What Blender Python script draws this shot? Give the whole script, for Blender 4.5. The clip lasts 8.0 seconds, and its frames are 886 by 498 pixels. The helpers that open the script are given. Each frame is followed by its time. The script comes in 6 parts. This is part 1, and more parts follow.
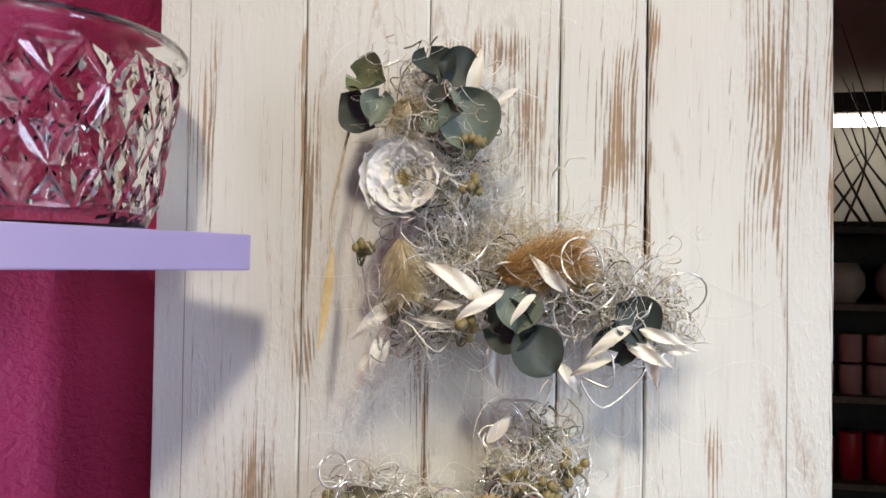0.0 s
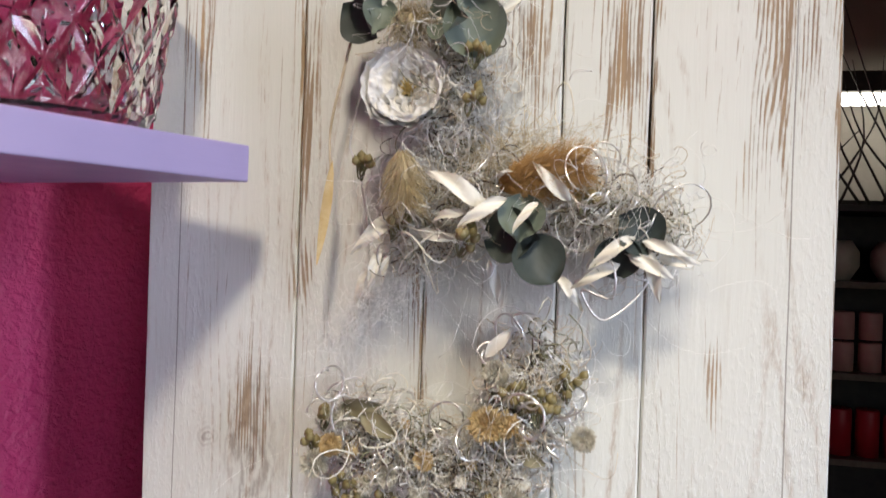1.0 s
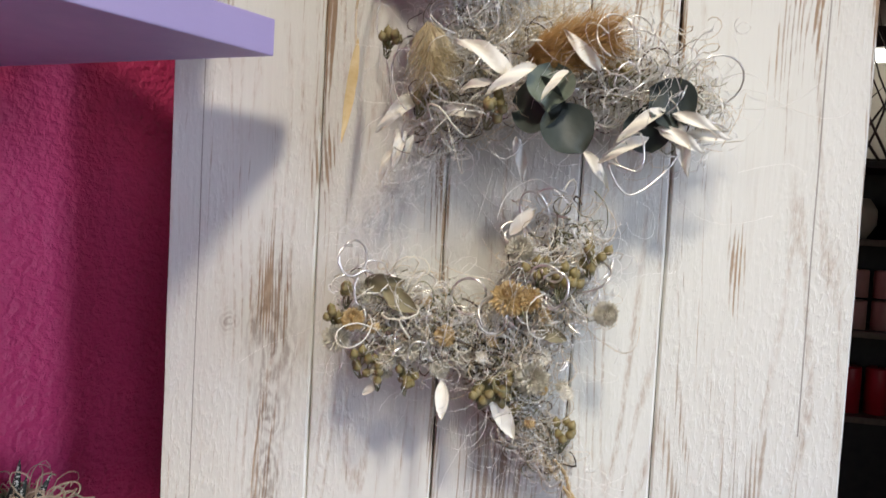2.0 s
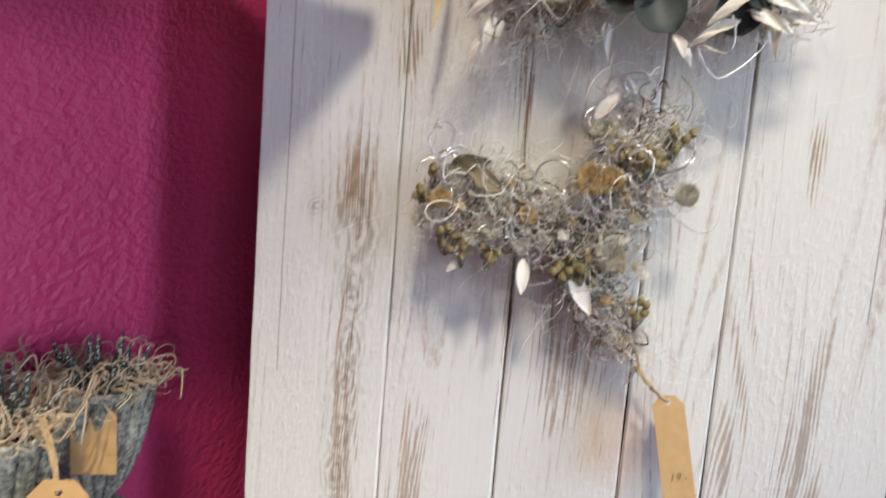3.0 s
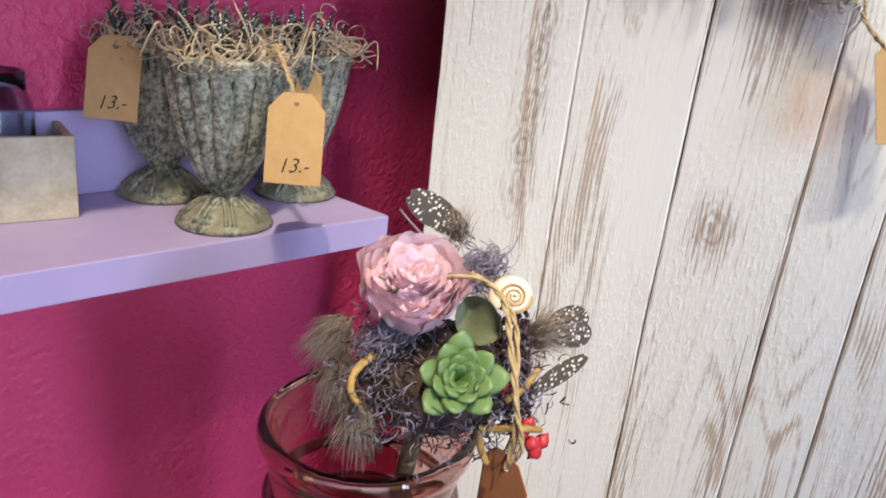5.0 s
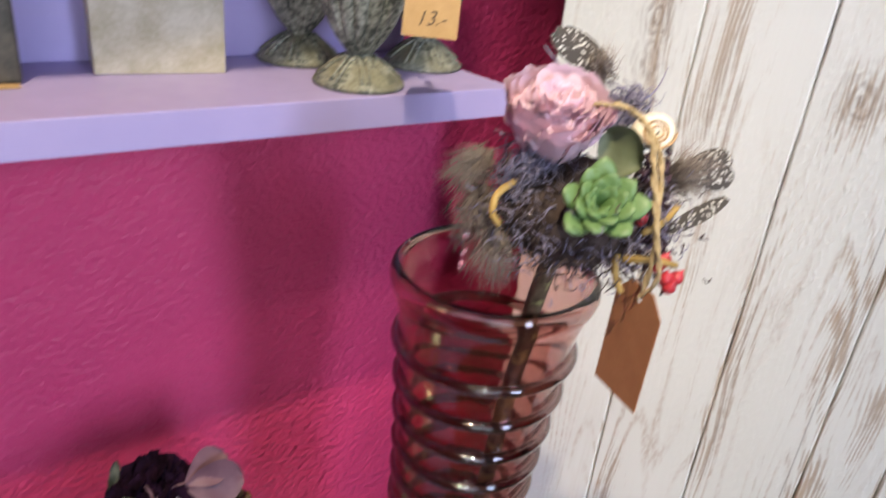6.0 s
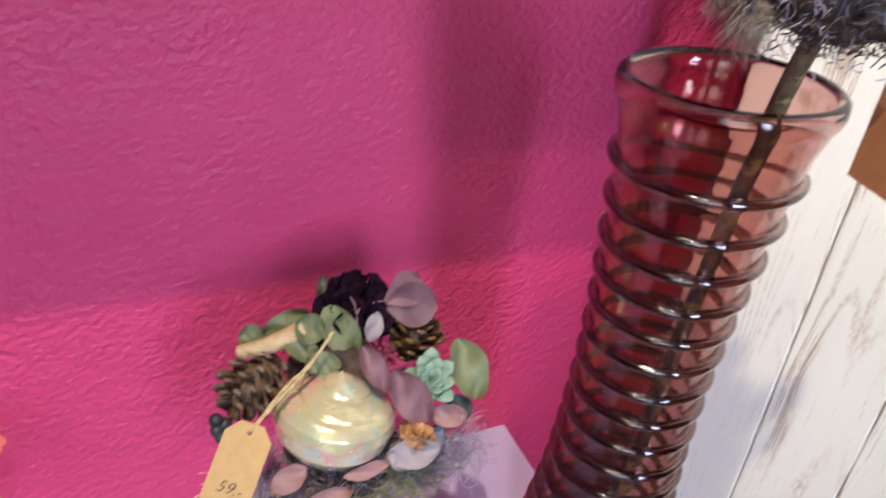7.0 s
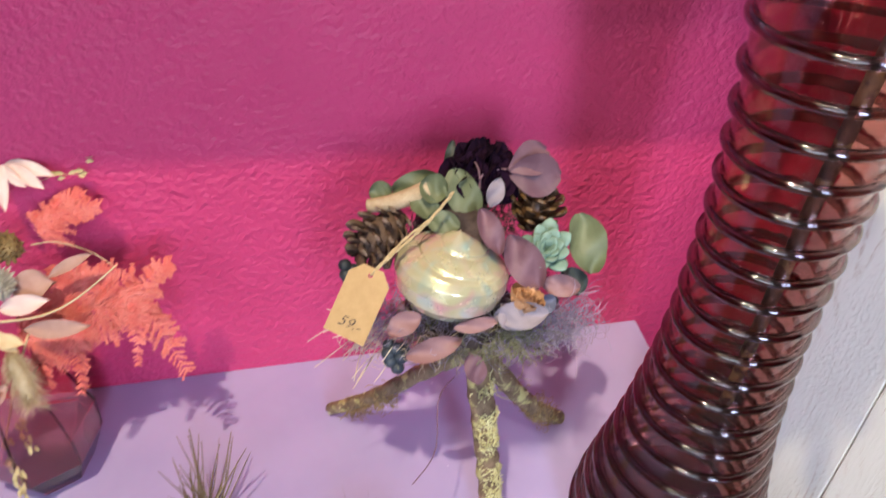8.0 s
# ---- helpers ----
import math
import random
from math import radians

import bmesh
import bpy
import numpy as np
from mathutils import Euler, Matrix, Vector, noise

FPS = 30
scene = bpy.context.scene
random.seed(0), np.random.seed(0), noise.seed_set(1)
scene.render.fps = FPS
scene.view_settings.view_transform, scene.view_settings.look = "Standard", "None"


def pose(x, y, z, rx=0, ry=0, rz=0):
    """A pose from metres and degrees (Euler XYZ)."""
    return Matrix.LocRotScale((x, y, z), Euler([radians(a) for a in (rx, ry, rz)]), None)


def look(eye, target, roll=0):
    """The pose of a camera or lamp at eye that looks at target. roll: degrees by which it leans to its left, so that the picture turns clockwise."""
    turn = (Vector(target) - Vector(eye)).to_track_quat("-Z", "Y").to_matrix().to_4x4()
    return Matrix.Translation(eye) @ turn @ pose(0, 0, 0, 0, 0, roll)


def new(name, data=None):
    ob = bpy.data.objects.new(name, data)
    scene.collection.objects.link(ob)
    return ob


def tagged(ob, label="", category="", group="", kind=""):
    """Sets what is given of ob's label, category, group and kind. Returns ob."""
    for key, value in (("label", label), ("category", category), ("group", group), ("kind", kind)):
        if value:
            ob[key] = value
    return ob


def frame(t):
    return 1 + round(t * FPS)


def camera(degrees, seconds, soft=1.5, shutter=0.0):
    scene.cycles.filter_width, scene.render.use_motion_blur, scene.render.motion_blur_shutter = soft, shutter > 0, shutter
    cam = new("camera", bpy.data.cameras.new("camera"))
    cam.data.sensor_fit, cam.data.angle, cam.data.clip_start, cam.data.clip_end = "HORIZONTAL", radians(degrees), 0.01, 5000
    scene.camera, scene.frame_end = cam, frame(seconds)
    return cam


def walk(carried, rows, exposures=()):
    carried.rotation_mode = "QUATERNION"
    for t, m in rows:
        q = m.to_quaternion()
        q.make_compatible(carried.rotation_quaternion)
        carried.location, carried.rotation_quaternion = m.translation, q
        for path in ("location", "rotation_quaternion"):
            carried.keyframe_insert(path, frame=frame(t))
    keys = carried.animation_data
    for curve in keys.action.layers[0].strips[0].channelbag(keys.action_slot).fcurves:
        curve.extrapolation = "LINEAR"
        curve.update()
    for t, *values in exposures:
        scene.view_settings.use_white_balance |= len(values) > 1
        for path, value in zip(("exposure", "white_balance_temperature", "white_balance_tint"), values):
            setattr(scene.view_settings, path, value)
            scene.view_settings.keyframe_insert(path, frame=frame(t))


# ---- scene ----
cam = camera(63.1, 8.0, 1.5, 0.4)
PATH = [
    (0, (0.333, -0.506, 1.434), (-0.067, 1.453, 1.477), 0.9),
    (0.5, (0.33, -0.501, 1.417), (-0.055, 1.461, 1.448), 1.4),
    (1, (0.329, -0.5, 1.389), (-0.056, 1.463, 1.387), 1.9),
    (1.5, (0.325, -0.499, 1.359), (-0.06, 1.463, 1.302), 2.4),
    (1.7, (0.324, -0.499, 1.347), (-0.07, 1.461, 1.271), 2.7),
    (2.8, (0.311, -0.524, 1.3), (-0.168, 1.407, 1.096), 4.3),
    (3, (0.305, -0.533, 1.289), (-0.208, 1.383, 1.035), 4.6),
    (3.5, (0.291, -0.56, 1.244), (-0.272, 1.327, 0.891), 5.7),
    (4, (0.269, -0.583, 1.2), (-0.317, 1.264, 0.708), 6.2),
    (4.5, (0.257, -0.6, 1.161), (-0.364, 1.21, 0.578), 6.3),
    (4.7, (0.253, -0.603, 1.151), (-0.38, 1.19, 0.531), 6.2),
    (5.8, (0.244, -0.629, 1.103), (-0.545, 1.026, 0.304), 6.7),
    (6, (0.244, -0.642, 1.089), (-0.598, 0.956, 0.229), 6.2),
    (6.5, (0.241, -0.694, 1.02), (-0.746, 0.799, 0.128), 6.7),
    (7, (0.24, -0.696, 1.002), (-0.883, 0.595, -0.034), 4.5),
    (7.5, (0.255, -0.698, 0.985), (-0.977, 0.387, -0.157), 2.8),
    (8, (0.295, -0.686, 0.977), (-1.013, 0.168, -0.272), -0.0),
]
walk(cam, [(t, look(eye, target, roll)) for t, eye, target, roll in PATH], [(0.0, 0.0), (1.5, -0.06), (3.0, -0.06), (3.5, -0.05), (4.5, 0.06), (6.0, 0.14), (7.0, 0.43), (8.0, 0.5)])

# ---- light ----
world = bpy.data.worlds.new("sky")
scene.world = world
world.use_nodes = True
wn = world.node_tree.nodes
sky = wn.new("ShaderNodeTexSky")
sky.sky_type, sky.sun_disc = "NISHITA", False
sky.sun_elevation, sky.sun_rotation = radians(40), radians(150)
world.node_tree.links.new(sky.outputs[0], wn["Background"].inputs[0])
wn["Background"].inputs[1].default_value = 0.1


def area(name, eye, target, watts, colour, sx, sy, spread=180):
    lamp = bpy.data.lights.new(name, "AREA")
    lamp.energy, lamp.color, lamp.shape, lamp.size, lamp.size_y, lamp.spread = watts, colour, "RECTANGLE", sx, sy, radians(spread)
    ob = new(name, lamp)
    ob.matrix_world = look(eye, target)
    return ob


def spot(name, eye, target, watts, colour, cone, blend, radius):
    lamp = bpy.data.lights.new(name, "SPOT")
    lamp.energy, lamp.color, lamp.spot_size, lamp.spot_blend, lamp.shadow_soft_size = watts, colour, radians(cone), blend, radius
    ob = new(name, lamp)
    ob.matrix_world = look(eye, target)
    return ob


spot("ceiling_spot_panel", (0.43, -1.20, 2.54), (0.20, 0.0, 1.46), 75, (1.0, 0.88, 0.72), 36, 0.8, 0.10)
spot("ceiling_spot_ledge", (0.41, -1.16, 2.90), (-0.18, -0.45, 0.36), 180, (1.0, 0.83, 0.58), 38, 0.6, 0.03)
# Added fill that lifts the lower planks; no such lamp is seen.
spot("fill_spot_low", (0.90, -1.30, 2.90), (0.34, 0.0, 0.50), 80, (1.0, 0.95, 0.86), 32, 0.8, 0.06)
area("side_window_light", (2.55, -1.30, 1.45), (-0.25, -0.3, 0.45), 10.0, (0.64, 0.72, 1.0), 0.45, 1.5, 84)
area("shop_window_light", (1.85, -2.60, 1.3), (-0.1, -0.3, 0.60), 5.0, (0.74, 0.84, 1.0), 1.3, 1.7, 84)


# ---- mesh tools ----
class Geo:
    """Gathers vertices and faces for one mesh."""

    def __init__(self):
        self.v, self.f, self.n = [], [], 0

    def add(self, verts, faces, m=None):
        verts = np.asarray(verts, float).reshape(-1, 3)
        if m is not None:
            a = np.array(m)
            verts = verts @ a[:3, :3].T + a[:3, 3]
        off = self.n
        self.v.append(verts)
        self.f.extend([[i + off for i in q] for q in faces])
        self.n += len(verts)
        return self

    def mesh(self, name, smooth=True):
        me = bpy.data.meshes.new(name)
        me.from_pydata(np.concatenate(self.v).tolist(), [], self.f)
        if smooth:
            me.polygons.foreach_set("use_smooth", [True] * len(me.polygons))
        me.update()
        return me


def part(name, geo, material, parent=None, label="", smooth=True):
    me = geo.mesh(name, smooth) if isinstance(geo, Geo) else geo
    if not me.materials:
        me.materials.append(material)
    ob = new(name, me)
    ob.parent = parent
    return tagged(ob, label)


def thing(name, label, category, group="", at=(0, 0, 0)):
    ob = new(name)
    ob.location = at
    ob.empty_display_size = 0.02
    return tagged(ob, label, category, group)


def structure(name, geo, material, label, smooth=False):
    return tagged(part(name, geo, material, None, label, smooth), "", name.split("_")[0], "", "structure")


def tubes(geo, lines, radius, sides=3, taper=0.0):
    """Round strands through (S, K, 3) points. taper: how far the end thins."""
    p = np.asarray(lines, float)
    if p.ndim == 2:
        p = p[None]
    s, k, _ = p.shape
    t = np.gradient(p, axis=1)
    t /= np.linalg.norm(t, axis=2, keepdims=True) + 1e-12
    ref = np.where(np.abs(t[..., 2:3]) < 0.9, np.array([0, 0, 1.0]), np.array([1.0, 0, 0]))
    a = np.cross(t, ref)
    a /= np.linalg.norm(a, axis=2, keepdims=True) + 1e-12
    b = np.cross(t, a)
    r = np.broadcast_to(np.asarray(radius, float).reshape(-1, 1), (s, k)) * (1 - taper * np.linspace(0, 1, k))[None]
    ang = np.arange(sides) * 2 * np.pi / sides
    ring = p[:, :, None] + r[:, :, None, None] * (a[:, :, None] * np.cos(ang)[:, None] + b[:, :, None] * np.sin(ang)[:, None])
    faces = []
    for i in range(s):
        o = i * k * sides
        for j in range(k - 1):
            for q in range(sides):
                q2 = (q + 1) % sides
                faces.append((o + j * sides + q, o + j * sides + q2, o + (j + 1) * sides + q2, o + (j + 1) * sides + q))
        faces.append(tuple(o + q for q in range(sides))[::-1])
        faces.append(tuple(o + (k - 1) * sides + q for q in range(sides)))
    return geo.add(ring.reshape(-1, 3), faces)


def smoothline(points, k=12):
    """A soft line of k points through a few given ones."""
    p = np.asarray(points, float)
    n = len(p)
    out = []
    for x in np.linspace(0, n - 1, k):
        i = min(int(x), n - 2)
        u = x - i
        p0, p1, p2, p3 = p[max(i - 1, 0)], p[i], p[i + 1], p[min(i + 2, n - 1)]
        out.append(0.5 * (2 * p1 + (p2 - p0) * u + (2 * p0 - 5 * p1 + 4 * p2 - p3) * u * u + (3 * p1 - p0 - 3 * p2 + p3) * u ** 3))
    return np.array(out)


def lathe(geo, profile, seg=48, m=None, close=False, ripple=None):
    """Turns (r, z) points round the z axis."""
    ang = np.arange(seg) * 2 * np.pi / seg
    v = []
    for r, z in profile:
        rr = np.full(seg, r) if ripple is None else ripple(r, z, ang)
        v.append(np.stack([rr * np.cos(ang), rr * np.sin(ang), np.full(seg, z)], 1))
    f = []
    k = len(profile)
    for j in range(k if close else k - 1):
        j2 = (j + 1) % k
        for i in range(seg):
            i2 = (i + 1) % seg
            f.append((j * seg + i, j * seg + i2, j2 * seg + i2, j2 * seg + i))
    if not close:
        if profile[0][0] > 1e-5:
            f.append(tuple(range(seg))[::-1])
        if profile[-1][0] > 1e-5:
            f.append(tuple((k - 1) * seg + i for i in range(seg)))
    return geo.add(np.concatenate(v), f, m)


def ball(geo, c, r, seg=10, rings=6, squash=(1, 1, 1), m=None):
    prof = [(max(r * math.sin(math.pi * i / rings), 1e-6), -r * math.cos(math.pi * i / rings)) for i in range(rings + 1)]
    mm = Matrix.Translation(c) @ (m if m is not None else Matrix.Identity(4)) @ Matrix.Diagonal((*squash, 1))
    return lathe(geo, prof, seg, mm)


def box(geo, lo, hi, m=None, bevel=0.0):
    bm = bmesh.new()
    c = [(a + b) / 2 for a, b in zip(lo, hi)]
    bmesh.ops.create_cube(bm, size=1, matrix=Matrix.Translation(c) @ Matrix.Diagonal((*[b - a for a, b in zip(lo, hi)], 1)))
    if bevel:
        bmesh.ops.bevel(bm, geom=bm.edges[:], offset=bevel, segments=2, affect="EDGES", profile=0.6)
    bm.verts.index_update()
    geo.add([v.co[:] for v in bm.verts], [[v.index for v in f.verts] for f in bm.faces], m)
    bm.free()
    return geo


def prism(geo, outline, z0, z1, m=None, bevel=0.0):
    """An upright block over a plan outline."""
    bm = bmesh.new()
    base = bm.faces.new([bm.verts.new((x, y, z0)) for x, y in outline])
    ext = bmesh.ops.extrude_face_region(bm, geom=[base])
    bmesh.ops.translate(bm, vec=(0, 0, z1 - z0), verts=[e for e in ext["geom"] if isinstance(e, bmesh.types.BMVert)])
    bmesh.ops.recalc_face_normals(bm, faces=bm.faces)
    if bevel:
        bmesh.ops.bevel(bm, geom=bm.edges[:], offset=bevel, segments=2, affect="EDGES", profile=0.6)
    bm.verts.index_update()
    geo.add([v.co[:] for v in bm.verts], [[v.index for v in f.verts] for f in bm.faces], m)
    bm.free()
    return geo


def frame_of(at, along, face):
    """A pose at a place: x along, z towards face."""
    x = Vector(along).normalized()
    z = Vector(face)
    z = (z - x * z.dot(x)).normalized()
    y = z.cross(x)
    return Matrix.Translation(at) @ Matrix((x, y, z)).transposed().to_4x4()


def leaf(geo, at, tip, face, width, round_=0.5, cup=0.15, bend=0.1, nl=8, nw=4, wave=0.0, blunt=0.75):
    """A blade from at to tip whose upper side looks to face. round_: where it is widest."""
    at, tip = Vector(at), Vector(tip)
    length = (tip - at).length
    m = frame_of(at, tip - at, face)
    v, ph = [], random.uniform(0, 6)
    for i in range(nl + 1):
        u = i / nl
        e = math.log(0.5) / math.log(round_)
        w = width * max(math.sin(math.pi * u ** e), 0.03) ** blunt
        for j in range(nw + 1):
            s = 2 * j / nw - 1
            v.append((u * length, s * w / 2, cup * width * s * s + bend * length * (math.sin(math.pi * u)) + wave * width * math.sin(9 * u + 3 * s + ph)))
    f = [(i * (nw + 1) + j, (i + 1) * (nw + 1) + j, (i + 1) * (nw + 1) + j + 1, i * (nw + 1) + j + 1) for i in range(nl) for j in range(nw)]
    return geo.add(v, f, m)


def unit():
    v = np.random.normal(size=3)
    return v / np.linalg.norm(v)


def fuzz(geo, path, spread, count, length, radius, wander=0.9, k=9, flat=None, sides=3, pull=0.0):
    """Loose fibres that wander round a path. flat: the plane y = flat that they stay before."""
    path = np.asarray(path, float)
    line = smoothline(path, 40)
    sp = np.interp(np.linspace(0, 1, 40), np.linspace(0, 1, len(np.atleast_1d(spread))), np.atleast_1d(spread))
    i = np.random.randint(0, 40, count)
    start = line[i] + np.random.normal(size=(count, 3)) * sp[i][:, None] * 0.55
    d = np.random.normal(size=(count, 3))
    d /= np.linalg.norm(d, axis=1, keepdims=True)
    turn = np.random.normal(size=(count, 3)) * wander
    step = np.random.uniform(0.4, 1.0, (count, 1)) * length / k
    pts = [start]
    for _ in range(k - 1):
        d = d + np.cross(turn, d) * 0.35 + np.random.normal(size=(count, 3)) * 0.12
        if pull:
            d += (line[i] - pts[-1]) / (sp[i][:, None] + 1e-6) * pull
        d /= np.linalg.norm(d, axis=1, keepdims=True)
        pts.append(pts[-1] + d * step)
    p = np.stack(pts, 1)
    if flat is not None:
        p[..., 1] = flat - np.abs(flat - p[..., 1]) - 0.0008
    return tubes(geo, p, np.random.uniform(0.6, 1.3, count) * radius, sides, 0.4)


def curls(geo, path, spread, count, r0, r1, radius, flat=None, facing=(0, -1, 0.1)):
    """Open loops of wire."""
    line = smoothline(path, 40)
    out = []
    for _ in range(count):
        c = line[random.randrange(40)] + np.random.normal(size=3) * spread * 0.55
        z = np.array(facing) + np.random.normal(size=3) * 0.55
        m = frame_of((0, 0, 0), np.cross(z, unit()), z)
        r, a0, span = random.uniform(r0, r1), random.uniform(0, 6.28), random.uniform(3.2, 7.5)
        a = np.linspace(a0, a0 + span, 22)
        grow = np.linspace(0.75, 1.2, 22) * r
        q = np.stack([grow * np.cos(a), grow * np.sin(a) * random.uniform(0.6, 1), np.linspace(-r, r, 22) * 0.4], 1)
        out.append(q @ np.array(m.to_3x3()).T + c)
    p = np.array(out)
    if flat is not None:
        p[..., 1] = flat - np.abs(flat - p[..., 1]) - 0.001
    return tubes(geo, p, radius, 5)


# ---- materials ----
class Nodes:
    """Short hand for a node material."""

    def __init__(self, name):
        self.mat = bpy.data.materials.new(name)
        self.mat.use_nodes = True
        self.t = self.mat.node_tree
        self.b = self.t.nodes["Principled BSDF"]
        self.coord = self.t.nodes.new("ShaderNodeTexCoord").outputs["Object"]

    def node(self, kind, inputs=()):
        n = self.t.nodes.new("ShaderNode" + kind)
        for k, v in dict(inputs).items():
            self.put(n.inputs[k], v)
        return n

    def put(self, socket, v):
        if isinstance(v, bpy.types.NodeSocket):
            self.t.links.new(v, socket)
        else:
            socket.default_value = v

    def m(self, op, a, b=0.0, clamp=False):
        n = self.t.nodes.new("ShaderNodeMath")
        n.operation, n.use_clamp = op, clamp
        self.put(n.inputs[0], a), self.put(n.inputs[1], b)
        return n.outputs[0]

    def scaled(self, s):
        n = self.t.nodes.new("ShaderNodeMapping")
        n.inputs["Scale"].default_value = s if hasattr(s, "__len__") else (s, s, s)
        self.t.links.new(self.coord, n.inputs["Vector"])
        return n.outputs[0]

    def noise(self, s, detail=4, rough=0.55, distort=0.0):
        n = self.t.nodes.new("ShaderNodeTexNoise")
        n.inputs["Scale"].default_value = 1.0
        n.inputs["Detail"].default_value, n.inputs["Roughness"].default_value = detail, rough
        n.inputs["Distortion"].default_value = distort
        self.t.links.new(self.scaled(s), n.inputs["Vector"])
        return n.outputs["Fac"]

    def voronoi(self, s, feature="F1"):
        n = self.t.nodes.new("ShaderNodeTexVoronoi")
        n.feature = feature
        n.inputs["Scale"].default_value = 1.0
        self.t.links.new(self.scaled(s), n.inputs["Vector"])
        return n.outputs["Distance"]

    def ramp(self, fac, lo, hi):
        n = self.t.nodes.new("ShaderNodeMapRange")
        self.put(n.inputs["Value"], fac)
        n.inputs["From Min"].default_value, n.inputs["From Max"].default_value = lo, hi
        return n.outputs[0]

    def mix(self, fac, a, b):
        n = self.t.nodes.new("ShaderNodeMix")
        n.data_type = "RGBA"
        self.put(n.inputs[0], fac)
        for sock, c in ((n.inputs[6], a), (n.inputs[7], b)):
            self.put(sock, c if isinstance(c, bpy.types.NodeSocket) else (*c, 1))
        return n.outputs[2]

    def island(self):
        return self.t.nodes.new("ShaderNodeNewGeometry").outputs["Random Per Island"]

    def chance(self):
        return self.t.nodes.new("ShaderNodeObjectInfo").outputs["Random"]

    def bump(self, height, strength=0.3, distance=0.002):
        n = self.t.nodes.new("ShaderNodeBump")
        n.inputs["Strength"].default_value, n.inputs["Distance"].default_value = strength, distance
        self.t.links.new(height, n.inputs["Height"])
        self.t.links.new(n.outputs[0], self.b.inputs["Normal"])

    def done(self, colour, rough=0.6, metal=0.0, **more):
        self.put(self.b.inputs["Base Color"], colour if isinstance(colour, bpy.types.NodeSocket) else (*colour, 1))
        self.put(self.b.inputs["Roughness"], rough)
        self.b.inputs["Metallic"].default_value = metal
        for k, v in more.items():
            self.put(self.b.inputs[k.replace("_", " ")], v)
        return self.mat


def plain(name, a, b, rough=0.6, scale=60, metal=0.0, bump=0.15, fine=400, **more):
    """A surface that drifts between two colours, with fine grain."""
    n = Nodes(name)
    f = n.m("ADD", n.m("MULTIPLY", n.noise(scale), 0.7), n.m("MULTIPLY", n.noise(fine), 0.3))
    f = n.m("ADD", n.ramp(f, 0.35, 0.65), n.m("MULTIPLY", n.m("SUBTRACT", n.island(), 0.5), 0.5), True)
    if bump:
        n.bump(n.noise(fine, 3), bump, 0.001)
    return n.done(n.mix(f, a, b), rough, metal, **more)


def wall_paint():
    n = Nodes("pink_wall_paint")
    big, small = n.noise(2.5), n.noise(14)
    col = n.mix(n.ramp(big, 0.3, 0.7), (0.585, 0.040, 0.150), (0.66, 0.056, 0.180))
    col = n.mix(n.m("MULTIPLY", n.ramp(small, 0.45, 0.75), 0.25), col, (0.54, 0.036, 0.142))
    rough = n.noise((120, 120, 130), 2.5, 0.5, 0.2)
    n.bump(n.m("ADD", rough, n.m("MULTIPLY", n.noise(30, 1), 0.6)), 0.9, 0.0050)
    return n.done(col, 0.48)


def shelf_paint():
    n = Nodes("lavender_paint")
    col = n.mix(n.ramp(n.noise(9), 0.3, 0.7), (0.40, 0.345, 0.61), (0.46, 0.39, 0.66))
    chip = n.ramp(n.noise((60, 60, 160), 5, 0.7), 0.70, 0.74)
    col = n.mix(chip, col, (0.68, 0.64, 0.82))
    n.bump(n.m("ADD", n.noise((30, 30, 300)), n.m("MULTIPLY", n.noise(220), 0.4)), 0.12, 0.001)
    return n.done(col, n.ramp(n.noise(40), -0.6, 1.6))


WEAR_HIGH = [(0.035, 1.53, 0.010, 0.07), (0.127, 1.50, 0.006, 0.12), (0.128, 1.37, 0.008, 0.035), (0.268, 1.585, 0.025, 0.018),
             (0.290, 1.53, 0.012, 0.05), (0.350, 1.53, 0.014, 0.080), (0.3725, 1.585, 0.005, 0.035), (0.453, 1.53, 0.013, 0.095),
             (0.484, 1.56, 0.005, 0.03), (0.212, 1.35, 0.005, 0.05), (0.415, 1.31, 0.004, 0.03), (0.09, 1.26, 0.012, 0.04)]
WEAR_LOW = [(0.087, 1.04, 0.010, 0.15), (0.150, 1.02, 0.010, 0.10), (0.132, 0.88, 0.007, 0.16), (0.250, 0.98, 0.016, 0.035),
            (0.265, 1.14, 0.018, 0.06), (0.382, 1.02, 0.009, 0.16), (0.430, 1.08, 0.012, 0.10), (0.300, 0.80, 0.014, 0.08),
            (0.226, 0.70, 0.006, 0.16), (0.143, 0.50, 0.010, 0.10), (0.318, 0.62, 0.012, 0.12), (0.385, 0.66, 0.010, 0.14), (0.425, 0.76, 0.009, 0.13), (0.450, 0.60, 0.010, 0.12), (0.345, 0.78, 0.007, 0.10), (0.165, 0.88, 0.006, 0.12), (0.075, 0.83, 0.010, 0.06)]
KNOTS = [(0.090, 1.229, 0.010, 0.026), (0.092, 1.175, 0.008, 0.014), (0.091, 1.135, 0.007, 0.015), (0.088, 1.098, 0.008, 0.012), (0.087, 1.060, 0.007, 0.015), (0.085, 1.022, 0.008, 0.013), (0.086, 0.985, 0.007, 0.014), (0.252, 0.985, 0.009, 0.011), (0.272, 1.52, 0.010, 0.040), (0.425, 0.93, 0.006, 0.012), (0.056, 1.242, 0.0045, 0.004)]
JOINTS = [(0.122, 0.80), (0.122, 1.52), (0.3695, 1.50), (0.3695, 0.85), (0.311, 0.95), (0.2175, 1.25), (0.2175, 0.70), (0.487, 1.50), (0.3695, 0.58), (0.311, 0.60)]
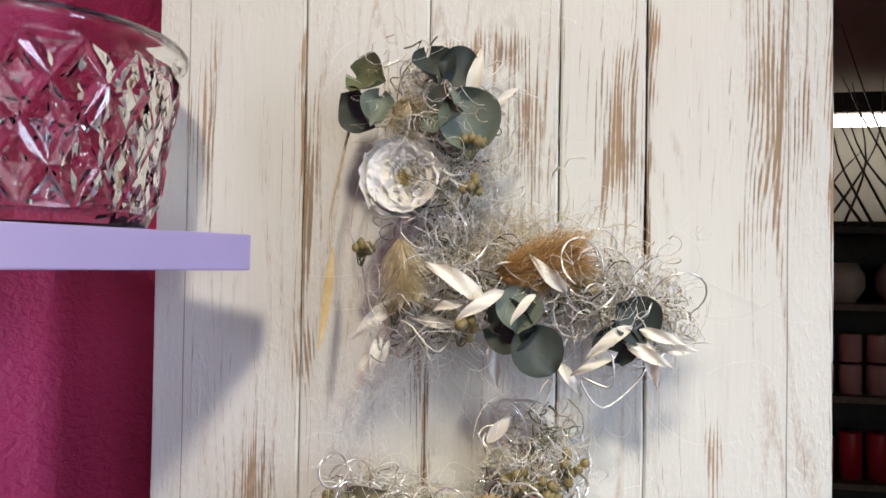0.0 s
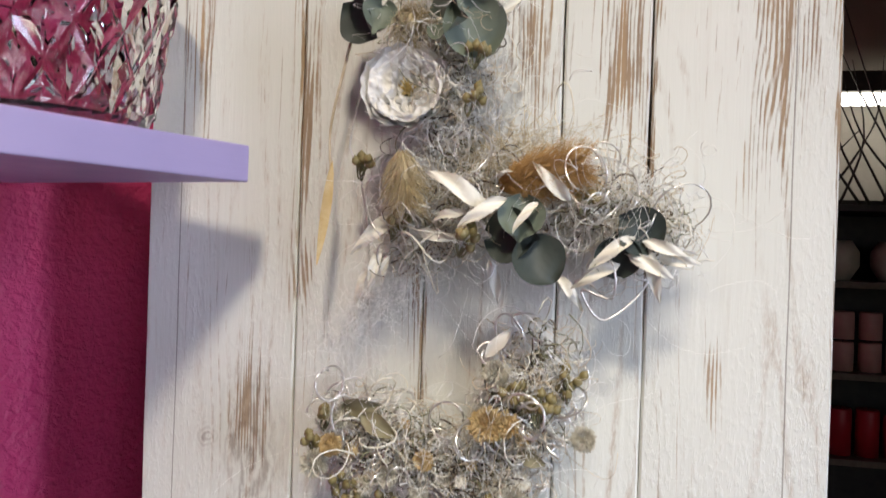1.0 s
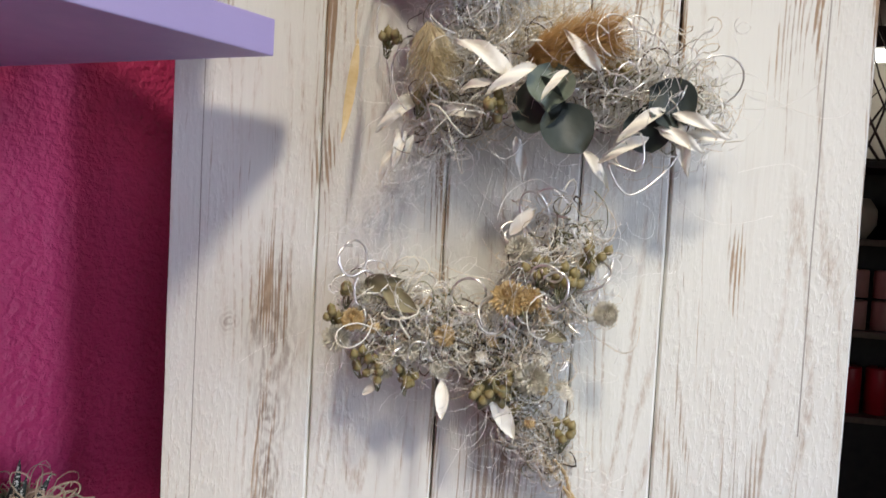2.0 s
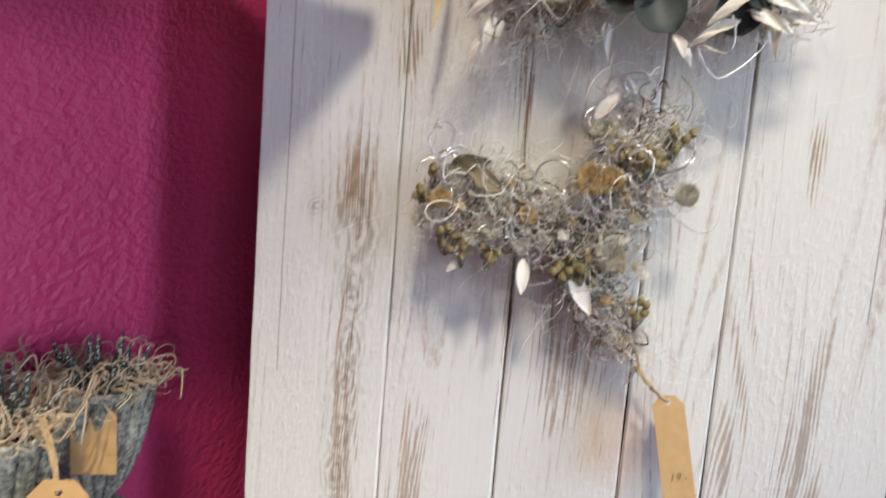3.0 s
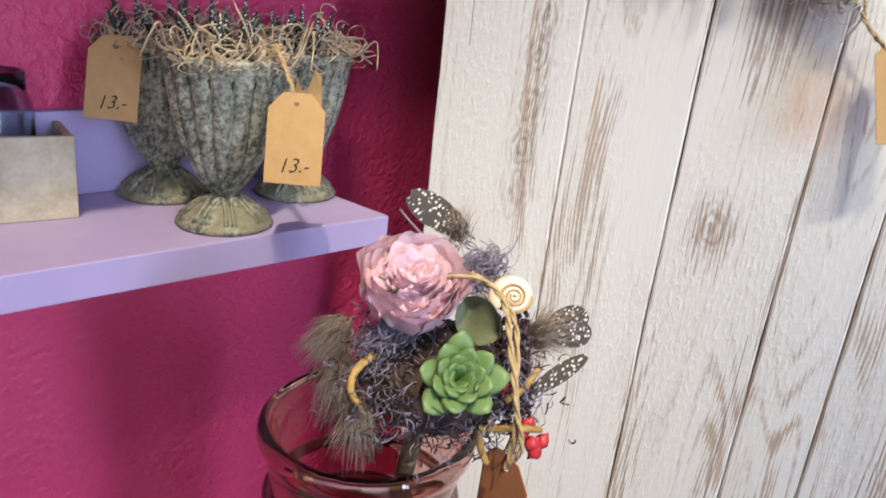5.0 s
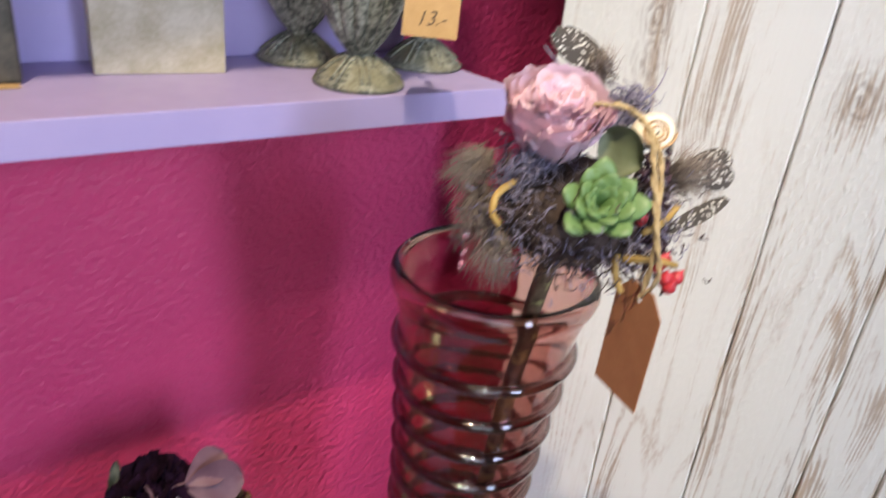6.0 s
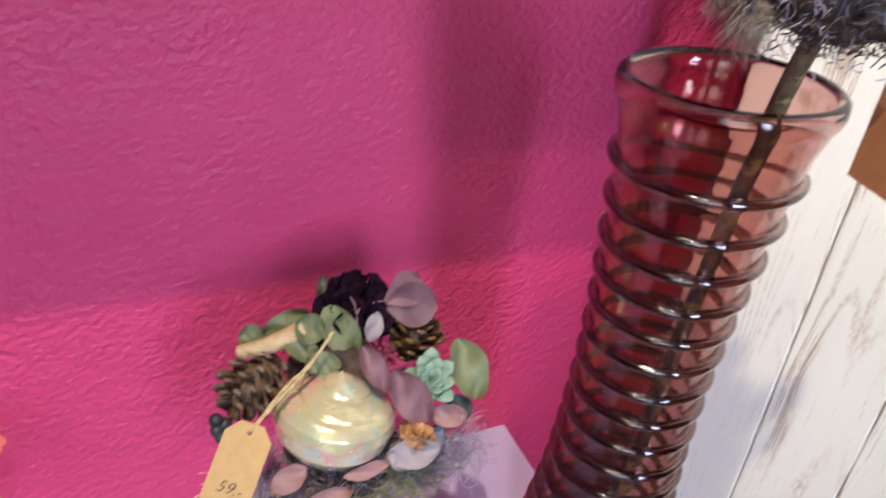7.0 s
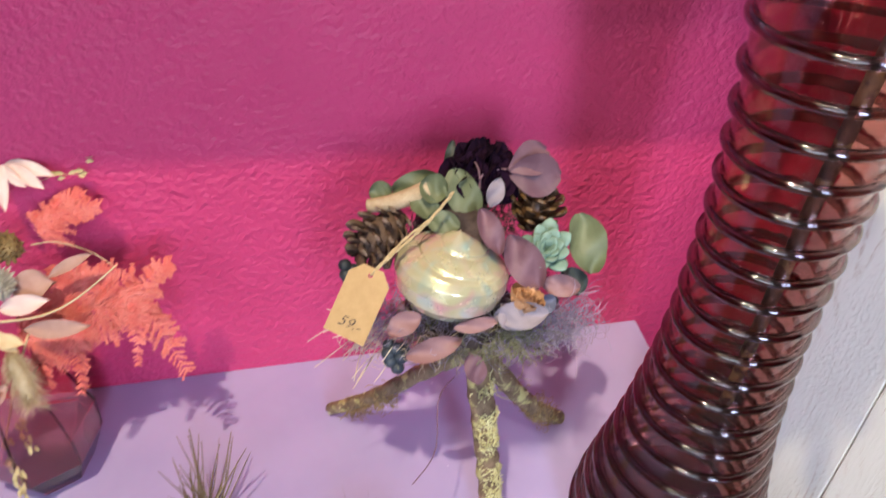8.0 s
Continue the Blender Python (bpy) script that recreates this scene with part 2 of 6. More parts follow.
CRACKS = [(0.0268, 1.10, 1.75), (0.459, 1.20, 1.75), (0.300, 0.3, 0.9)]


def whitewashed_wood():
    """White paint worn off along the grain, with knots and cracks."""
    n = Nodes("whitewashed_wood")
    sep = n.node("SeparateXYZ", {0: n.coord}).outputs
    x, z = sep[0], sep[2]
    drift = n.m("MULTIPLY", n.m("SUBTRACT", n.noise((7, 7, 5), 2), 0.5), 0.02)
    gx = n.m("ADD", x, drift)
    worn, knot = None, None
    for cx, cz, wx, wz in WEAR_HIGH + WEAR_LOW:
        dx = n.m("DIVIDE", n.m("SUBTRACT", gx, cx), wx * 1.3)
        dz = n.m("DIVIDE", n.m("SUBTRACT", z, cz), wz)
        g = n.m("POWER", 2.718, n.m("MULTIPLY", n.m("ADD", n.m("MULTIPLY", dx, dx), n.m("MULTIPLY", dz, dz)), -1.0))
        worn = g if worn is None else n.m("MAXIMUM", worn, g)
    for cx, cz in JOINTS:
        dx = n.m("DIVIDE", n.m("SUBTRACT", x, cx), 0.0042)
        dz = n.m("DIVIDE", n.m("SUBTRACT", z, cz), 0.20)
        g = n.m("POWER", 2.718, n.m("MULTIPLY", n.m("ADD", n.m("MULTIPLY", dx, dx), n.m("MULTIPLY", dz, dz)), -1.0))
        worn = n.m("MAXIMUM", worn, g)
    warp = n.m("MULTIPLY", n.m("SUBTRACT", n.noise((75, 75, 30), 4), 0.5), 2.9)
    for cx, cz, wx, wz in KNOTS:
        dx = n.m("DIVIDE", n.m("SUBTRACT", x, cx), wx)
        dz = n.m("DIVIDE", n.m("SUBTRACT", z, cz), wz)
        d = n.m("ADD", n.m("SQRT", n.m("ADD", n.m("MULTIPLY", dx, dx), n.m("MULTIPLY", dz, dz))), warp)
        ring = n.m("ADD", n.m("MULTIPLY", n.m("SINE", n.m("MULTIPLY", d, 7.5)), 0.5), 0.5)
        g = n.m("MULTIPLY", ring, n.m("POWER", 2.718, n.m("MULTIPLY", n.m("MULTIPLY", d, d), -0.30)))
        knot = g if knot is None else n.m("MAXIMUM", knot, g)
    fine = n.noise((330, 330, 11), 5, 0.65, 0.9)
    coarse = n.noise((95, 95, 4.0), 4, 0.6, 1.6)
    grain = n.m("ADD", n.m("MULTIPLY", fine, 0.45), n.m("MULTIPLY", coarse, 0.55))
    speck = n.noise((300, 300, 90), 4, 0.7)
    ragged = n.noise((70, 70, 9), 5, 0.7, 1.2)
    lines = n.noise((620, 620, 5), 3, 0.6, 0.5)
    bend = n.m("ADD", x, n.m("ADD", n.m("MULTIPLY", n.noise((11, 11, 2.6), 2), 0.05), n.m("MULTIPLY", n.noise((60, 60, 8), 2), 0.006)))
    own = n.t.nodes.new("ShaderNodeVectorMath")
    own.operation = "ADD"
    n.put(own.inputs[0], n.coord)
    n.put(own.inputs[1], n.node("CombineXYZ", {0: 0.0, 1: n.m("MULTIPLY", n.chance(), 9.0), 2: 0.0}).outputs[0])
    field = n.t.nodes.new("ShaderNodeTexNoise")
    field.inputs["Scale"].default_value, field.inputs["Detail"].default_value, field.inputs["Roughness"].default_value = 1.0, 2.5, 0.35
    stretch = n.t.nodes.new("ShaderNodeMapping")
    stretch.inputs["Scale"].default_value = (13, 13, 1.5)
    n.put(stretch.inputs["Vector"], own.outputs[0])
    n.put(field.inputs["Vector"], stretch.outputs[0])
    rings = n.m("SINE", n.m("MULTIPLY", n.m("ADD", field.outputs["Fac"], n.m("MULTIPLY", x, 1.2)), 150.0))
    stripe = n.m("ADD", n.m("MULTIPLY", rings, 0.55), n.m("MULTIPLY", n.m("SINE", n.m("MULTIPLY", bend, 2100.0)), 0.60))
    lvl = n.m("ADD", n.m("ADD", n.m("MULTIPLY", n.m("MULTIPLY", worn, n.ramp(ragged, 0.10, 0.60)), 0.54), n.m("MULTIPLY", stripe, 0.20)), n.m("ADD", n.m("MULTIPLY", grain, 0.45), n.m("ADD", n.m("MULTIPLY", lines, 0.60), n.m("MULTIPLY", speck, 0.35))))
    mask = n.m("MULTIPLY", n.ramp(lvl, 0.93, 1.13), n.m("ADD", n.m("MULTIPLY", n.ramp(z, 1.15, 1.40), 0.24), 0.64))
    kmask = n.m("MULTIPLY", n.m("MULTIPLY", knot, n.ramp(n.m("ADD", speck, fine), 0.76, 1.06)), 0.72, True)
    faint = n.m("MULTIPLY", n.ramp(n.m("ADD", n.noise((40, 40, 2.2), 4, 0.65, 1.0), n.m("MULTIPLY", fine, 0.5)), 0.84, 1.0), 0.15)
    arcs = n.m("MULTIPLY", n.ramp(rings, 0.35, 1.0), n.m("MULTIPLY", n.ramp(n.noise((16, 16, 4.5), 3), 0.47, 0.64), n.ramp(speck, 0.38, 0.60)))
    faint = n.m("MAXIMUM", faint, n.m("MULTIPLY", arcs, 0.75))
    paint = n.mix(n.ramp(n.noise((6, 6, 2.5), 3), 0.3, 0.7), (0.745, 0.748, 0.688), (0.80, 0.812, 0.77))
    wood = n.mix(n.ramp(n.noise((90, 90, 4)), 0.35, 0.65), (0.40, 0.24, 0.10), (0.26, 0.175, 0.115))
    col = n.mix(faint, paint, (0.50, 0.41, 0.33))
    col = n.mix(mask, col, wood)
    col = n.mix(kmask, col, (0.20, 0.145, 0.11))
    # One peach tinted patch with ragged strength, soft at its border.
    sx = n.m("DIVIDE", n.m("SUBTRACT", gx, 0.303), 0.022)
    sz = n.m("DIVIDE", n.m("SUBTRACT", z, 1.088), 0.030)
    peach_patch = n.m("POWER", 2.718, n.m("MULTIPLY", n.m("ADD", n.m("POWER", n.m("ABSOLUTE", sx), 3.0), n.m("POWER", n.m("ABSOLUTE", sz), 3.0)), -1.0))
    col = n.mix(n.m("MULTIPLY", n.m("MULTIPLY", peach_patch, n.ramp(ragged, 0.1, 0.7)), 0.6), col, (0.62, 0.36, 0.22))
    crack = None
    for cx, z0, z1 in CRACKS:
        d = n.m("ABSOLUTE", n.m("SUBTRACT", n.m("ADD", x, n.m("MULTIPLY", drift, 0.12)), cx))
        c = n.m("MULTIPLY", n.m("LESS_THAN", d, 0.0005), n.m("MULTIPLY", n.m("GREATER_THAN", z, z0), n.m("LESS_THAN", z, z1)))
        crack = c if crack is None else n.m("MAXIMUM", crack, c)
    col = n.mix(n.m("MULTIPLY", crack, 0.6), col, (0.16, 0.12, 0.09))
    lump = n.noise((260, 260, 110), 4, 0.6, 0.3)
    h = n.m("ADD", n.m("MULTIPLY", grain, 0.55), n.m("MULTIPLY", n.m("MULTIPLY", n.ramp(lump, 0.47, 0.72), n.ramp(n.noise((9, 9, 3), 3), 0.38, 0.62)), 0.7))
    h = n.m("SUBTRACT", n.m("SUBTRACT", h, n.m("ADD", n.m("MULTIPLY", mask, 0.35), n.m("MULTIPLY", arcs, 0.25))), n.m("MULTIPLY", crack, 0.8))
    n.bump(h, 0.7, 0.0012)
    return n.done(col, n.ramp(mask, -1.6, 1.2))


def zinc():
    n = Nodes("mottled_zinc")
    f = n.ramp(n.m("ADD", n.m("MULTIPLY", n.noise(210, 5, 0.75), 0.75), n.m("MULTIPLY", n.noise(40), 0.25)), 0.42, 0.62)
    col = n.mix(f, (0.066, 0.076, 0.062), (0.50, 0.51, 0.42))
    sep = n.node("SeparateXYZ", {0: n.coord}).outputs
    low = n.m("MULTIPLY", n.ramp(n.noise(50, 3), 0.35, 0.6), n.ramp(sep[2], 0.027, 0.021))
    col = n.mix(n.m("MULTIPLY", low, 0.8), col, (0.21, 0.20, 0.125))
    n.bump(n.noise(350, 4), 0.3, 0.001)
    return n.done(col, 0.62, 0.15)


def dotted(name, dark, light, scale, size=0.3):
    n = Nodes(name)
    f = n.ramp(n.voronoi(scale), size, size * 0.72)
    return n.done(n.mix(f, dark, light), 0.7)


def pearl():
    n = Nodes("mother_of_pearl")
    hue = n.ramp(n.m("ADD", n.m("MULTIPLY", n.noise((25, 25, 45), 3, 0.5, 1.5), 0.8), n.m("MULTIPLY", n.noise(90), 0.2)), 0.35, 0.65)
    col = n.mix(hue, (0.68, 0.64, 0.36), (0.78, 0.74, 0.50))
    col = n.mix(n.ramp(n.noise(26, 1, 0.4, 1.0), 0.50, 0.75), col, (0.84, 0.46, 0.46))
    col = n.mix(n.ramp(n.noise(34, 1, 0.4, 1.0), 0.52, 0.78), col, (0.48, 0.70, 0.62))
    n.bump(n.noise((60, 60, 160)), 0.03, 0.001)
    return n.done(col, n.ramp(n.noise(60), -0.1, 2.4), 0.45, Coat_Weight=0.8, Coat_Roughness=0.08)


def bark():
    n = Nodes("lichened_bark")
    f = n.noise((70, 70, 40), 5, 0.7)
    col = n.mix(n.ramp(f, 0.35, 0.65), (0.10, 0.065, 0.035), (0.27, 0.19, 0.115))
    col = n.mix(n.ramp(n.noise(48, 5, 0.65), 0.55, 0.62), col, (0.50, 0.47, 0.20))
    n.bump(f, 0.9, 0.004)
    return n.done(col, 0.85)


def glass(name, colour, rough=0.02, ripple=0.05, **more):
    n = Nodes(name)
    n.bump(n.noise(45, 2), ripple, 0.001)
    return n.done(colour, rough, 0.0, Transmission_Weight=1.0, IOR=1.5, **more)


def vein_leaf(name, a, b, rough=0.55):
    n = Nodes(name)
    f = n.m("ADD", n.m("MULTIPLY", n.noise(70), 0.6), n.m("MULTIPLY", n.island(), 0.4))
    n.bump(n.noise(220, 3), 0.25, 0.001)
    return n.done(n.mix(n.ramp(f, 0.3, 0.7), a, b), rough)


PINK = wall_paint()
LAV = shelf_paint()
PLANK = whitewashed_wood()
ZINC = zinc()
DARK = plain("dark_backing", (0.03, 0.025, 0.02), (0.05, 0.04, 0.03), 0.9)
BROWNWALL = plain("brown_plaster", (0.13, 0.11, 0.095), (0.18, 0.155, 0.135), 0.8, 6, 0, 0.1, 120)
PALEWALL = plain("pale_plaster", (0.42, 0.39, 0.33), (0.50, 0.47, 0.40), 0.8, 6, 0, 0.1, 120)
CEIL = plain("ceiling_paint", (0.30, 0.29, 0.27), (0.36, 0.35, 0.33), 0.8, 4, 0, 0.1, 90)
FLOOR = plain("oak_floor", (0.12, 0.075, 0.045), (0.18, 0.12, 0.075), 0.5, 9, 0, 0.1, 200)
DARKWOOD = plain("dark_shelf_wood", (0.018, 0.013, 0.010), (0.035, 0.026, 0.02), 0.6, 30)
KRAFT = plain("kraft_card", (0.46, 0.29, 0.12), (0.53, 0.34, 0.15), 0.75, 90, 0, 0.1, 900)
INK = plain("black_ink", (0.02, 0.015, 0.012), (0.04, 0.03, 0.025), 0.6)
TWINE = plain("jute_twine", (0.42, 0.30, 0.15), (0.58, 0.45, 0.25), 0.85, 300, 0, 0.3, 1500)
SILVER = plain("silver_wire", (0.80, 0.78, 0.73), (0.92, 0.90, 0.86), 0.28, 200, 0.8, 0)
ANGEL = plain("silver_grass_fibre", (0.86, 0.85, 0.80), (0.95, 0.94, 0.91), 0.35, 90, 0.0, 0)
BEIGEFIBRE = plain("beige_fibre", (0.52, 0.42, 0.28), (0.80, 0.70, 0.54), 0.7, 90, 0, 0)
CREAM = vein_leaf("bleached_leaf", (0.78, 0.73, 0.60), (0.88, 0.86, 0.78))
EUC_DARK = vein_leaf("eucalyptus_dark", (0.026, 0.037, 0.032), (0.058, 0.070, 0.060))
EUC_PALE = vein_leaf("eucalyptus_pale", (0.12, 0.15, 0.115), (0.21, 0.245, 0.195))
EUC_OLIVE = vein_leaf("eucalyptus_olive", (0.10, 0.118, 0.06), (0.17, 0.195, 0.105))
WHITEPETAL = vein_leaf("white_petal", (0.80, 0.77, 0.72), (0.88, 0.87, 0.84), 0.6)
PINKPETAL = vein_leaf("pink_petal", (0.64, 0.42, 0.50), (0.75, 0.55, 0.62), 0.6)
YELLOW = plain("yellow_stamen", (0.50, 0.36, 0.10), (0.62, 0.48, 0.2), 0.8)
TAIL = plain("grass_tail_beige", (0.55, 0.44, 0.24), (0.72, 0.62, 0.42), 0.85)
TAIL_ORANGE = plain("grass_tail_ochre", (0.48, 0.27, 0.09), (0.62, 0.40, 0.17), 0.85)
BERRY = plain("olive_berry", (0.17, 0.14, 0.045), (0.32, 0.26, 0.12), 0.5, 120)
STRAW = plain("straw_flower", (0.55, 0.38, 0.16), (0.70, 0.56, 0.32), 0.75)
LICHEN = plain("pale_lichen", (0.50, 0.46, 0.36), (0.68, 0.65, 0.55), 0.85)
MOSSGREEN = plain("sage_moss", (0.16, 0.16, 0.08), (0.32, 0.31, 0.19), 0.9)
SPANISH = plain("spanish_moss", (0.36, 0.29, 0.19), (0.62, 0.52, 0.38), 0.85, 60, 0, 0)
DRYLEAF = vein_leaf("dry_olive_leaf", (0.17, 0.15, 0.08), (0.30, 0.26, 0.15), 0.65)
DARKTWIG = plain("dark_dried_stem", (0.05, 0.035, 0.022), (0.14, 0.10, 0.065), 0.8)

N_OUT, ALONG = Vector((0.912, -0.410, 0)), Vector((0.410, 0.912, 0))


def at_wall(a, u, z):
    """A place a metres out from the wall's zero line, u along it."""
    p = N_OUT * a + ALONG * u
    return Vector((p.x, p.y, z))


def plan(*au):
    return [tuple(at_wall(a, u, 0)[:2]) for a, u in au]


# ---- structure ----
structure("floor", prism(Geo(), [(-1.8, -2.9), (3.0, -2.9), (3.0, 3.0), (-1.8, 3.0)], -0.05, 0.0), FLOOR, "brown wooden shop floor")
structure("ceiling", prism(Geo(), [(-1.8, -2.9), (3.0, -2.9), (3.0, 3.0), (-1.8, 3.0)], 3.0, 3.05), CEIL, "grey painted ceiling")
structure("wall_west", prism(Geo(), plan((-0.126, -3.05), (-0.222, 3.0), (-0.34, 3.0), (-0.25, -3.05)), 0.0, 3.0), PINK, "magenta pink painted wall with rough plaster")
structure("wall_north", prism(Geo(), [(0.8, 2.8), (3.0, 2.8), (3.0, 2.92), (0.8, 2.92)], 0.0, 3.0), PALEWALL, "pale plastered wall of the shop")


def wall_with_hole(name, m, w, h, hx0, hx1, hz0, hz1):
    g = Geo()
    for lo, hi in (((0, 0, 0), (hx0, 0.12, h)), ((hx1, 0, 0), (w, 0.12, h)), ((hx0, 0, 0), (hx1, 0.12, hz0)), ((hx0, 0, hz1), (hx1, 0.12, h))):
        box(g, lo, hi, m)
    structure(name, g, BROWNWALL, "brown plastered shop wall with a window opening")


wall_with_hole("wall_south", pose(-1.8, -2.92, 0), 4.8, 3.0, 2.8, 4.5, 0.7, 2.5)
wall_with_hole("wall_east", pose(2.92, -2.9, 0, 0, 0, 90), 5.9, 3.0, 1.2, 1.95, 0.7, 2.4)


def window(name, m, w, h):
    top = tagged(new(name), "plain shop window with a pale frame", "window", "", "structure")
    top.matrix_world = m
    g = Geo()
    for lo, hi in (((0, 0, 0), (w, 0.05, 0.05)), ((0, 0, h - 0.05), (w, 0.05, h)), ((0, 0, 0.05), (0.05, 0.05, h - 0.05)), ((w - 0.05, 0, 0.05), (w, 0.05, h - 0.05)),
                   ((w / 2 - 0.02, 0, 0.05), (w / 2 + 0.02, 0.05, h - 0.05))):
        box(g, lo, hi, None, 0.003)
    part("window_frame", g, CEIL, top, "", False)


window("window_1", pose(1.0, -2.90, 0.7), 1.7, 1.8)
window("window_2", pose(2.90, -1.7, 0.7, 0, 0, 90), 0.75, 1.7)

# ---- lavender shelves ----


def shelf(name, label, outline, z0, z1, lip=None):
    s = thing(name, label, "shelf")
    part("board", prism(Geo(), outline, z0, z1, None, 0.0012), LAV, s, "", False)
    if lip:
        part("upstand", prism(Geo(), lip[0], z1 + 0.0005, lip[1], None, 0.001), LAV, s, "", False)
    return s


shelf("wall_shelf", "lavender painted wooden wall shelf with a chipped edge", plan((0.127, -0.010), (0.127, -1.6), (-0.150, -1.6), (-0.172, -0.085)), 1.428, 1.452)
shelf("wall_shelf", "lavender painted wall shelf with a low upstand", plan((0.0, -0.043), (-0.012, -1.5), (-0.152, -1.5), (-0.172, -0.060)), 0.920, 0.946,
      (plan((-0.160, -0.062), (-0.140, -1.5), (-0.151, -1.5), (-0.172, -0.062)), 1.018))
ledge = thing("ledge", "lavender painted low ledge along the pink wall", "ledge")
part("top", prism(Geo(), plan((0.36, -0.10), (0.36, -1.7), (-0.148, -1.7), (-0.173, -0.10)), 0.195, 0.22, None, 0.0015), LAV, ledge, "", False)
part("body", prism(Geo(), plan((0.34, -0.12), (0.34, -1.68), (-0.148, -1.68), (-0.172, -0.12)), 0.0, 0.195), LAV, ledge, "", False)

# ---- whitewashed plank panel ----
panel = thing("plank_panel", "whitewashed wooden plank panel with worn brown streaks and knots", "wood panel")
EDGES = [0.0, 0.122, 0.2175, 0.311, 0.3695, 0.487]


def plank(x0, x1):
    g, zs = Geo(), np.linspace(0.0, 1.78, 120)
    seed = random.uniform(0, 50)
    v = []
    for z in zs:
        l = x0 + 0.0005 + 0.0007 * noise.noise((seed, 0, z * 14)) + 0.0006 * noise.noise((seed, 3, z * 3))
        r = x1 - 0.0005 + 0.0007 * noise.noise((seed, 9, z * 14)) + 0.0006 * noise.noise((seed, 7, z * 3))
        d = 0.0005 * noise.noise((seed, 5, z * 5))
        v += [(l, 0.022, z), (l, 0.0018, z), (l + 0.0016, d, z), ((l + r) / 2, d - 0.0003, z), (r - 0.0016, d, z), (r, 0.0018, z), (r, 0.022, z)]
    f = [(j * 7 + i, j * 7 + (i + 1) % 7, (j + 1) * 7 + (i + 1) % 7, (j + 1) * 7 + i) for j in range(len(zs) - 1) for i in range(7)]
    f += [tuple(range(7)), tuple((len(zs) - 1) * 7 + i for i in range(7))[::-1]]
    return g.add(v, f)


for x0, x1 in zip(EDGES, EDGES[1:]):
    part("plank", plank(x0, x1), PLANK, panel, "", False)
for z in (0.25, 0.95, 1.65):
    part("batten", box(Geo(), (0.02, 0.0225, z - 0.04), (0.467, 0.043, z + 0.04), None, 0.002), DARK, panel, "", False)
part("backing", box(Geo(), (0.004, 0.0435, 0.0), (0.483, 0.048, 1.77)), plain("raw_brown_wood", (0.16, 0.10, 0.06), (0.24, 0.16, 0.10), 0.85), panel, "", False)

# ---- small makers ----


def lettering(text, size, m, parent, name="price"):
    c = bpy.data.curves.new(name, "FONT")
    c.body, c.size, c.align_x, c.align_y, c.shear = text, size, "CENTER", "CENTER", 0.35
    c.offset, c.extrude = -0.0002, 0.00012
    tmp = bpy.data.objects.new("tmp", c)
    scene.collection.objects.link(tmp)
    bpy.context.view_layer.update()
    me = bpy.data.meshes.new_from_object(tmp.evaluated_get(bpy.context.evaluated_depsgraph_get()))
    bpy.data.objects.remove(tmp)
    me.materials.clear()
    ob = part(name, me, INK, parent, "handwritten black price")
    ob.matrix_local = m
    return ob


def tag_card(corner_tl, corner_tr, corner_bl, text, parent, turn=0.0, card=None):
    """A hang tag from three corners of its square outline; the top corners are cut."""
    tl, tr, bl = Vector(corner_tl), Vector(corner_tr), Vector(corner_bl)
    x, y = tr - tl, tl - bl
    w, h = x.length, y.length
    m = frame_of((tl + tr) / 2, x, x.cross(y))
    cut = w * 0.26
    out = [(-w / 2, -h), (w / 2, -h), (w / 2, -cut * 1.1), (w / 2 - cut, 0), (-w / 2 + cut, 0), (-w / 2, -cut * 1.1)]
    hole = [(0.0022 * math.cos(a), -cut * 0.75 + 0.0022 * math.sin(a)) for a in np.linspace(math.pi / 2, math.pi * 2.5, 12, endpoint=False)]
    bm = bmesh.new()
    ring_o = [bm.verts.new((*p, 0)) for p in out]
    ring_h = [bm.verts.new((*p, 0)) for p in hole]
    edges = [bm.edges.new((r[i], r[(i + 1) % len(r)])) for r in (ring_o, ring_h) for i in range(len(r))]
    bmesh.ops.triangle_fill(bm, use_beauty=True, use_dissolve=False, edges=edges)
    ext = bmesh.ops.extrude_face_region(bm, geom=bm.faces[:])
    bmesh.ops.translate(bm, vec=(0, 0, 0.0006), verts=[e for e in ext["geom"] if isinstance(e, bmesh.types.BMVert)])
    bmesh.ops.recalc_face_normals(bm, faces=bm.faces)
    me = bpy.data.meshes.new("tag")
    bm.to_mesh(me)
    bm.free()
    ob = part("price_tag", me, card or KRAFT, parent, "brown kraft paper price tag")
    ob.matrix_local = m
    if text:
        lettering(text, w * 0.36, pose(0.0, -h * 0.80, 0.0011, 0, 0, turn), ob)
    return m @ Vector((0, -cut * 0.75, 0.0004))


def cord(points, radius, parent, material=None, label="twisted jute string", name="string"):
    g, line = Geo(), smoothline(points, 10 * len(points))
    for ph in (0.0, math.pi):
        a = np.linspace(0, 3.2 * len(points) * 2, len(line)) + ph
        tubes(g, line + np.stack([np.cos(a), np.sin(a), np.cos(a + 1)], 1) * radius * 0.55, radius * 0.7, 5)
    return part(name, g, material or TWINE, parent, label)


